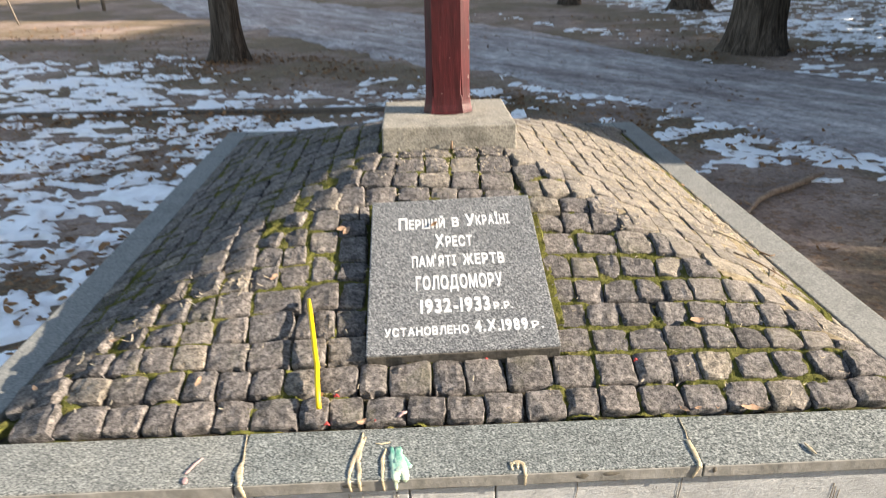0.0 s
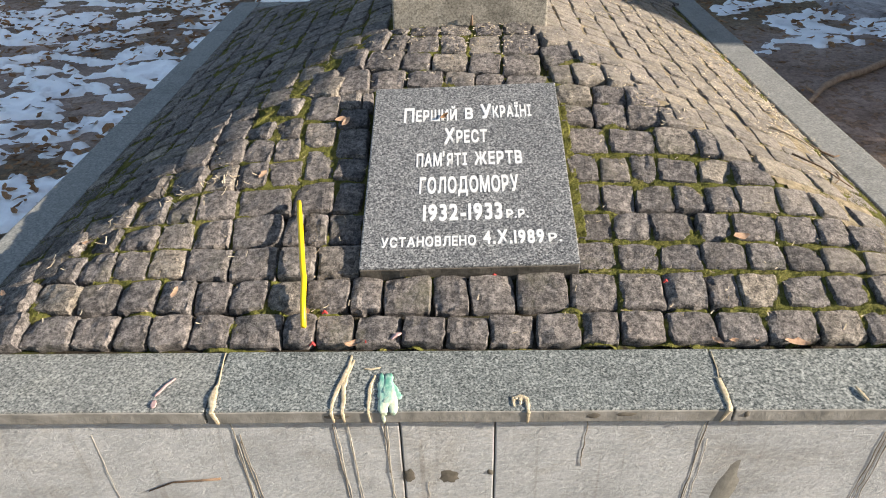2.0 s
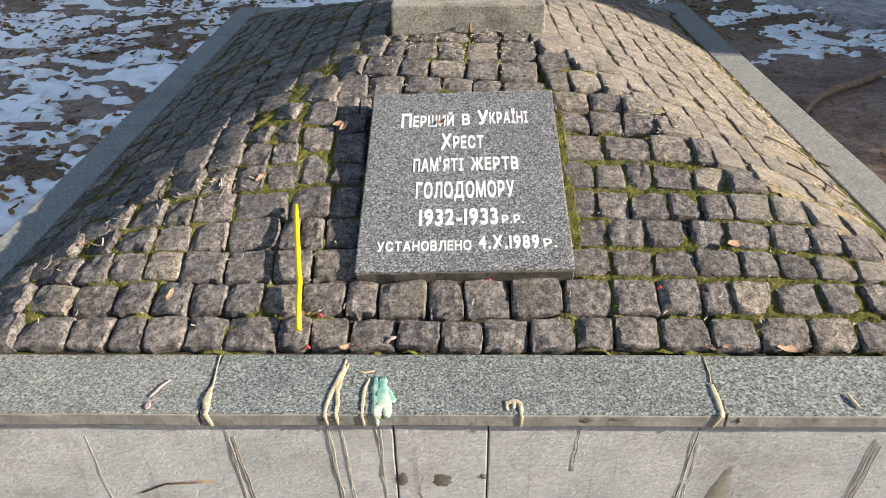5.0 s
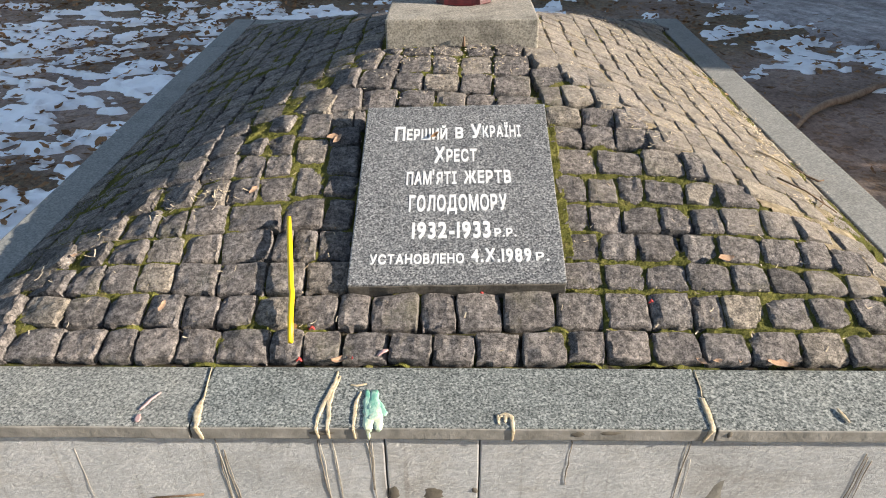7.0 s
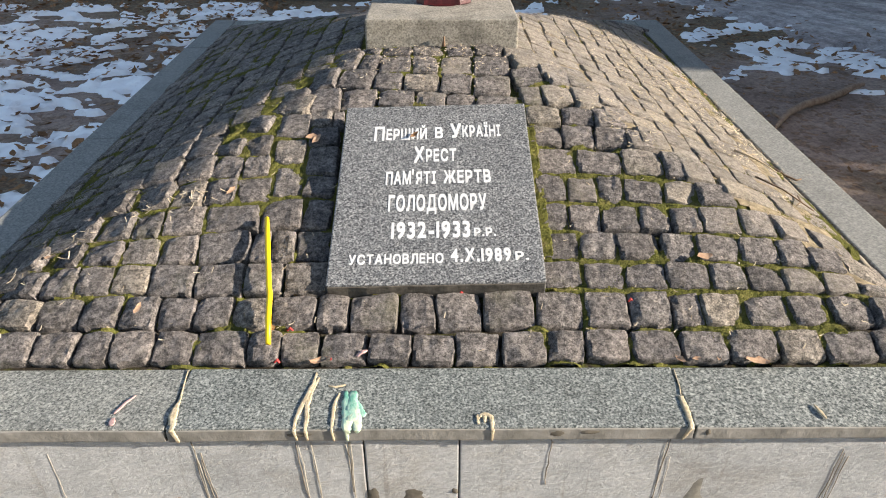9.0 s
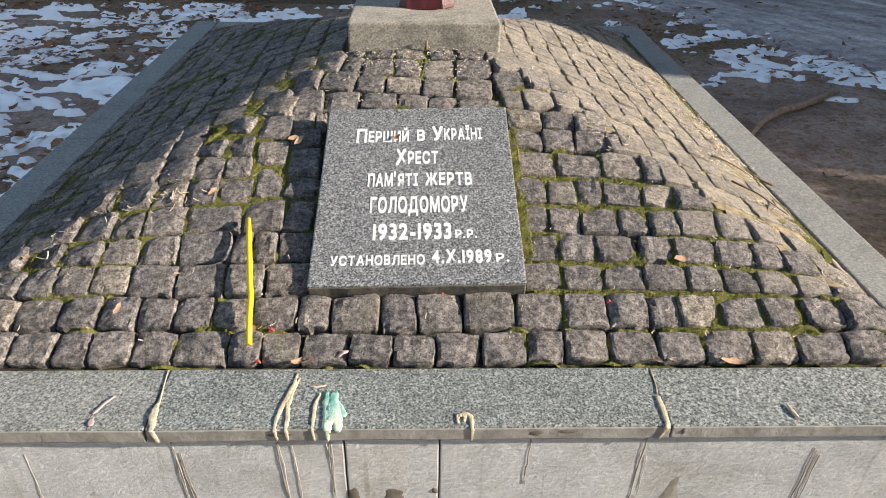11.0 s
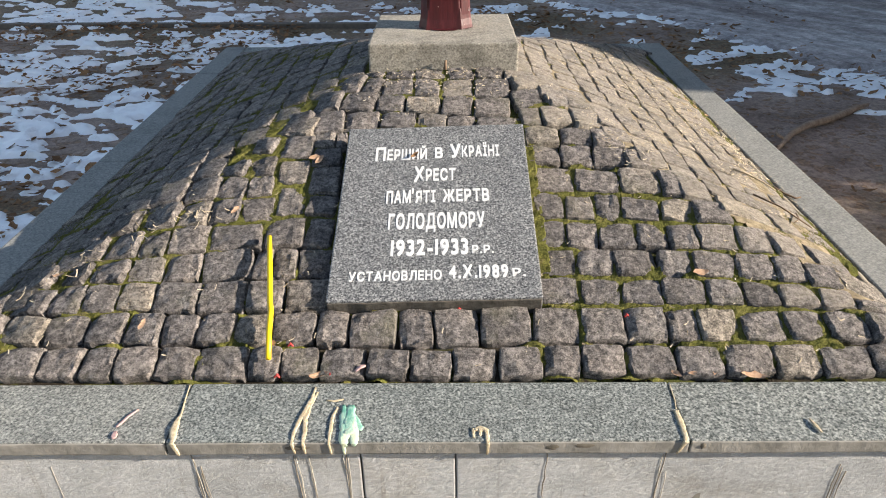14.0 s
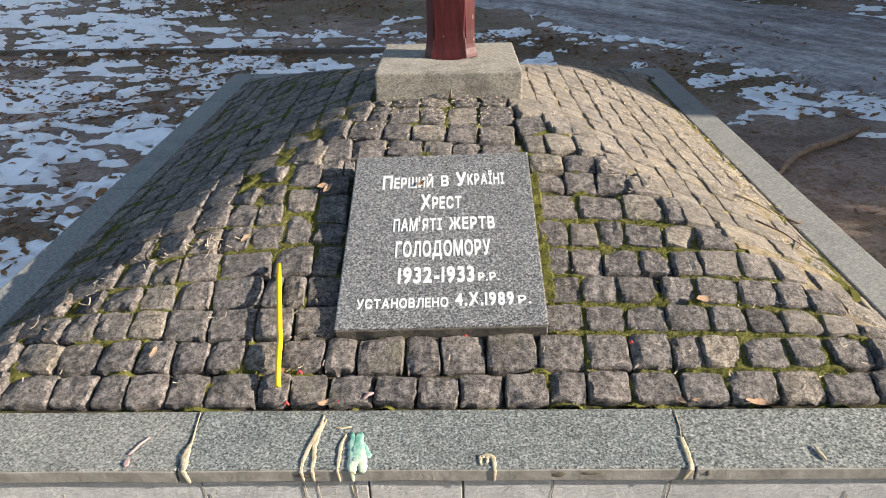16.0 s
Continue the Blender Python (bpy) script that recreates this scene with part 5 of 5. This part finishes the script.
# ---------------------------------------------------------------- the park round it
def branch():
    pts = [(1.7, 2.31, G + 0.015), (1.8, 2.44, G + 0.025), (1.88, 2.54, G + 0.03), (2.02, 2.655, G + 0.035), (2.175, 2.74, G + 0.035), (2.33, 2.855, G + 0.035), (2.42, 2.92, G + 0.04), (2.5, 2.965, G + 0.04)]
    bm = tube(pts, [0.008, 0.014, 0.018, 0.021, 0.02, 0.021, 0.018, 0.012], 9)
    tube([(1.81, 2.45, G + 0.025), (1.79, 2.53, G + 0.03), (1.83, 2.62, G + 0.03)], [0.01, 0.008, 0.004], 7, bm)
    tagged(part("fallen_branch", bm, M_BRANCH, None, "", True), "crooked brown fallen branch lying on the soil", "branch")


branch()


def edging():
    bm = block(-9.0, -0.2, 5.33, 5.39, G - 0.1, G + 0.04, 0.008, 0.002, 5)
    for v in bm.verts:
        v.co.y += -0.032 * (v.co.x + 0.3) + 0.015 * math.sin(v.co.x * 1.7)
    tagged(part("edging_board", bm, M_DARKWOOD), "low dark weathered edging board sunk in the soil", "edging", kind="structure")


edging()


def trunk_mesh(r, height, radius, flare, seed, sides=40, lean=(0, 0)):
    """A fluted, tapering trunk with spreading roots."""
    rr = random.Random(seed)
    ph = [rr.uniform(0, 6.28) for _ in range(4)]
    verts, faces, levels = [], [], 34
    for i in range(levels + 1):
        z = height * (i / levels) ** 1.5
        k = radius * (1 - 0.45 * z / height) + flare * math.exp(-z / 0.22)
        for q in range(sides):
            a = 2 * math.pi * q / sides
            lobes = 0.5 * math.sin(5 * a + ph[0]) + 0.4 * math.sin(3 * a + ph[1]) + 0.3 * math.sin(7 * a + ph[2])
            furrow = noise.noise((math.cos(a) * 7, math.sin(a) * 7, z * 1.4 + seed)) * 0.09
            rad = k * (1 + furrow) + (flare * 0.8 * math.exp(-z / 0.25) + 0.02 * radius) * lobes
            verts.append((rad * math.cos(a) + lean[0] * z, rad * math.sin(a) + lean[1] * z, z - 0.05))
    for i in range(levels):
        for q in range(sides):
            a, b = i * sides + q, i * sides + (q + 1) % sides
            faces.append((a, b, b + sides, a + sides))
    return mesh_of("trunk", verts, faces, M_BARK)


def bare_tree(x, y, radius, flare, height, seed, label):
    tree = thing("tree", label, "tree", (x, y, G), "park trees")
    link("trunk", trunk_mesh(None, height, radius, flare, seed), tree)
    rr = random.Random(seed)

    def limb(p, d, ln, rad, depth, bm):
        pts, cur, dd = [p], p, d.normalized()
        for _ in range(4):
            dd = (dd + Vector((rr.uniform(-0.25, 0.25), rr.uniform(-0.25, 0.25), rr.uniform(-0.02, 0.22)))).normalized()
            cur = cur + dd * ln / 4
            pts.append(cur)
        tube(pts, [rad * k for k in (1, 0.85, 0.7, 0.55, 0.4)], 6 if depth else 5, bm)
        if depth:
            for q in pts[2:]:
                for _ in range(2):
                    a = rr.uniform(0, 6.28)
                    limb(q, dd + Vector((math.cos(a), math.sin(a), rr.uniform(0.1, 0.6))), ln * 0.6, rad * 0.42, depth - 1, bm)

    for k in range(6):
        a = k * 1.05 + rr.uniform(0, 0.5)
        bm = bmesh.new()
        limb(Vector((0, 0, height * rr.uniform(0.62, 0.97))), Vector((math.cos(a), math.sin(a), rr.uniform(0.5, 1.2))), height * 0.6, radius * 0.42, 2, bm)
        part("limb", bm, M_BARK, tree)


bare_tree(-2.66, 8.85, 0.2, 0.1, 5.5, 3, "old tree with furrowed grey bark and bare limbs")
bare_tree(4.68, 8.6, 0.36, 0.13, 6.5, 8, "thick old tree with furrowed bark and bare limbs")
bare_tree(6.3, 15.4, 0.35, 0.2, 6.0, 12, "broad mossy-footed tree standing behind the path")
bare_tree(4.0, 17.6, 0.22, 0.1, 6.0, 15, "tree with dark bark at the path's far side")

for x, y, h, lean, r in ((-8.3, 18.6, 1.3, (0, 0), 0.05), (-9.4, 19.6, 1.0, (0, 0), 0.04), (-8.7, 15.0, 1.5, (-0.22, 0), 0.02)):
    pts = [(x + lean[0] * k, y + lean[1] * k, G + k) for k in np.linspace(-0.05, h, 5)]
    tagged(part("stake", tube(pts, [r] * 5, 8), M_DARKWOOD, None, "", True), "thin dark wooden stake standing in the grass", "stake", "stakes")


def leaf_litter():
    q = np.random.RandomState(9)
    n = 24000
    xs, ys = q.uniform(-8, 8, n), q.uniform(-1, 14, n)
    xs[1::6], ys[1::6] = q.uniform(-1.5, 3.2, n // 6), q.uniform(3.2, 6.2, n // 6)         # behind the mound
    xs[3::5], ys[3::5] = q.uniform(-4.5, -1.3, len(xs[3::5])), q.uniform(0.2, 5.5, len(xs[3::5]))   # beside the mound
    xs[::12], ys[::12] = q.normal(-2.4, 1.1, n // 12), q.normal(8.3, 0.7, n // 12)         # drifts at the feet of the trees
    xs[5::12], ys[5::12] = q.normal(4.4, 1.0, n // 12), q.normal(8.2, 0.5, n // 12)
    keep = fbm(xs, ys, 0.9, 3, 41) > q.uniform(0.34, 0.7, n)
    keep &= ~((np.abs(xs - CX) < 1.34) & (ys > -0.05) & (ys < 3.2))
    keep &= (on_path(xs, ys) < 0.1) | (q.uniform(0, 1, n) < 0.25)
    keep &= (xs < 1.3) | (q.uniform(0, 1, n) < 0.6)
    r = random.Random(9)
    verts, faces = [], []
    for x, y in zip(xs[keep], ys[keep]):
        v, f = leaf_shape(r, r.uniform(0.025, 0.075))
        m = Matrix.Translation((x, y, G + 0.028)) @ Euler((r.uniform(-0.4, 0.4), r.uniform(-0.4, 0.4), r.uniform(0, 6.28))).to_matrix().to_4x4()
        i0 = len(verts)
        verts += [m @ c for c in v]
        faces += [tuple(i0 + k for k in c) for c in f]
    tagged(link("leaf_litter", mesh_of("leaf_litter", verts, faces, M_LEAF)), "brown fallen leaves scattered over soil and snow", "leaves", kind="stuff")


leaf_litter()


# added evergreens, unseen beyond the view's side, shade all but the memorial's sun strip
def at_sun(d, v):
    return Vector((d * math.cos(SUN_AZ) + v * math.sin(SUN_AZ), -d * math.sin(SUN_AZ) + v * math.cos(SUN_AZ), 0))


def opening(v):
    """How much the crowns' lower edge rises, round a gap that lets the sun reach the cross."""
    return 0.1 * math.exp(-((v - 1.5) / 0.32) ** 2) + 0.7 * math.exp(-((v - 1.6) / 0.15) ** 2) - 0.09 * max(0.0, min(1.0, (v - 1.75) / 0.2))


def foliage(count, box, seed, size=0.11, floor=-99.0, roof=99.0):
    """Sprays of leaf in a box (d0, d1, v0, v1, z0, z1) laid along the sun's way; floor and roof slope up along it."""
    d0, d1, v0, v1, z0, z1 = box
    r = np.random.RandomState(seed)
    verts, faces = [], []
    for k in range(count):
        d, v, z = r.uniform(d0, d1), r.uniform(v0, v1), r.uniform(z0, z1)
        a, b = Vector(r.normal(size=3)).normalized(), Vector(r.normal(size=3)).normalized()
        if not floor + opening(v) + d * TAN + 0.9 * size < z < roof + d * TAN - 0.6 * size:
            continue
        c = at_sun(d, v) + Vector((0, 0, z))
        b = a.cross(b).normalized() * size * 0.6
        a = a * size
        i0 = len(verts)
        verts += [c - a - b * 0.5, c + b * 0.7 - a * 0.2, c + a, c - b + a * 0.1]
        faces.append((i0, i0 + 1, i0 + 2, i0 + 3))
    return verts, faces


def evergreen(d, v, v0, v1, z0, z1, count, seed, label, floor=-99.0, size=0.11):
    base = at_sun(d, v)
    tree = thing("shade_tree", label, "tree", (0, 0, 0), "evergreens")
    part("trunk", tube([(base.x, base.y, G - 0.05), (base.x, base.y, z0 + 0.5), (base.x, base.y, z1)], [0.2, 0.15, 0.04], 10), M_BARK, tree, "", True)
    vs, fs = foliage(count, (d - 0.9, d + 0.9, v0, v1, z0, z1), seed, size, floor)
    if floor > -9:                              # the crown's close lower edge
        v2, f2 = foliage(42000, (d - 0.25, d + 0.25, v0, v1, floor + (d - 0.3) * TAN, floor + (d + 0.3) * TAN + 0.7), seed + 7, 0.06, floor)
        fs += [tuple(len(vs) + q for q in f) for f in f2]
        vs += v2
    link("crown", mesh_of("crown", vs, fs, M_NEEDLE), tree)


TAN = math.tan(SUN_EL)
LOW, HIGH, EDGE = -0.74, 0.51, 2.42
# unseen hedge added to keep the low sun off the eastern ground
hv, hf = foliage(13000, (6.8, 7.4, -9.0, EDGE, G, LOW + 7.4 * TAN), 2, roof=LOW)
tagged(link("hedge", mesh_of("hedge", hv, hf, M_NEEDLE)), "unseen dense evergreen hedge, added to cast shade", "hedge", kind="stuff")
# unseen crowns placed so that only chosen strips of sun pass
CLEAR, FULL = "unseen tall evergreen with a clear stem, added to cast shade", "unseen dense evergreen branched to the ground, added to cast shade"
evergreen(7.2, EDGE + 0.5, -0.2, EDGE + 1.0, HIGH + 6.3 * TAN, 7.5, 26000, 20, CLEAR, HIGH)
evergreen(7.2, -1.7, -3.2, -0.2, HIGH + 6.3 * TAN, 8.0, 10000, 21, CLEAR, HIGH)
evergreen(7.2, -4.6, -6.2, -3.2, HIGH + 6.3 * TAN, 8.0, 10000, 22, CLEAR, HIGH)
for k in range(3):
    evergreen(7.6, EDGE + 1.2 + 2.4 * k, EDGE + 2.4 * k, EDGE + 2.4 * k + 2.42, G, 7.5, 30000 if k == 0 else 20000, 30 + k, FULL)
for k in range(4):
    v = 14.3 + 3.4 * k
    evergreen(0.78 * (v + 1.7) + 0.5, v + 1.7, v, v + 3.42, G, 10.0, 8000, 40 + k, FULL, -99.0, 0.2)
evergreen(8.6, 10.2, 9.5, 10.7, G, 8.5, 5000, 51, FULL, -99.0, 0.16)
# low unseen tree: sun passes over it to a patch far left
evergreen(9.9, 12.4, 10.5, 14.4, G, 1.9 + 9.9 * TAN, 12500, 50, "unseen low evergreen, added to shade all but a far patch")
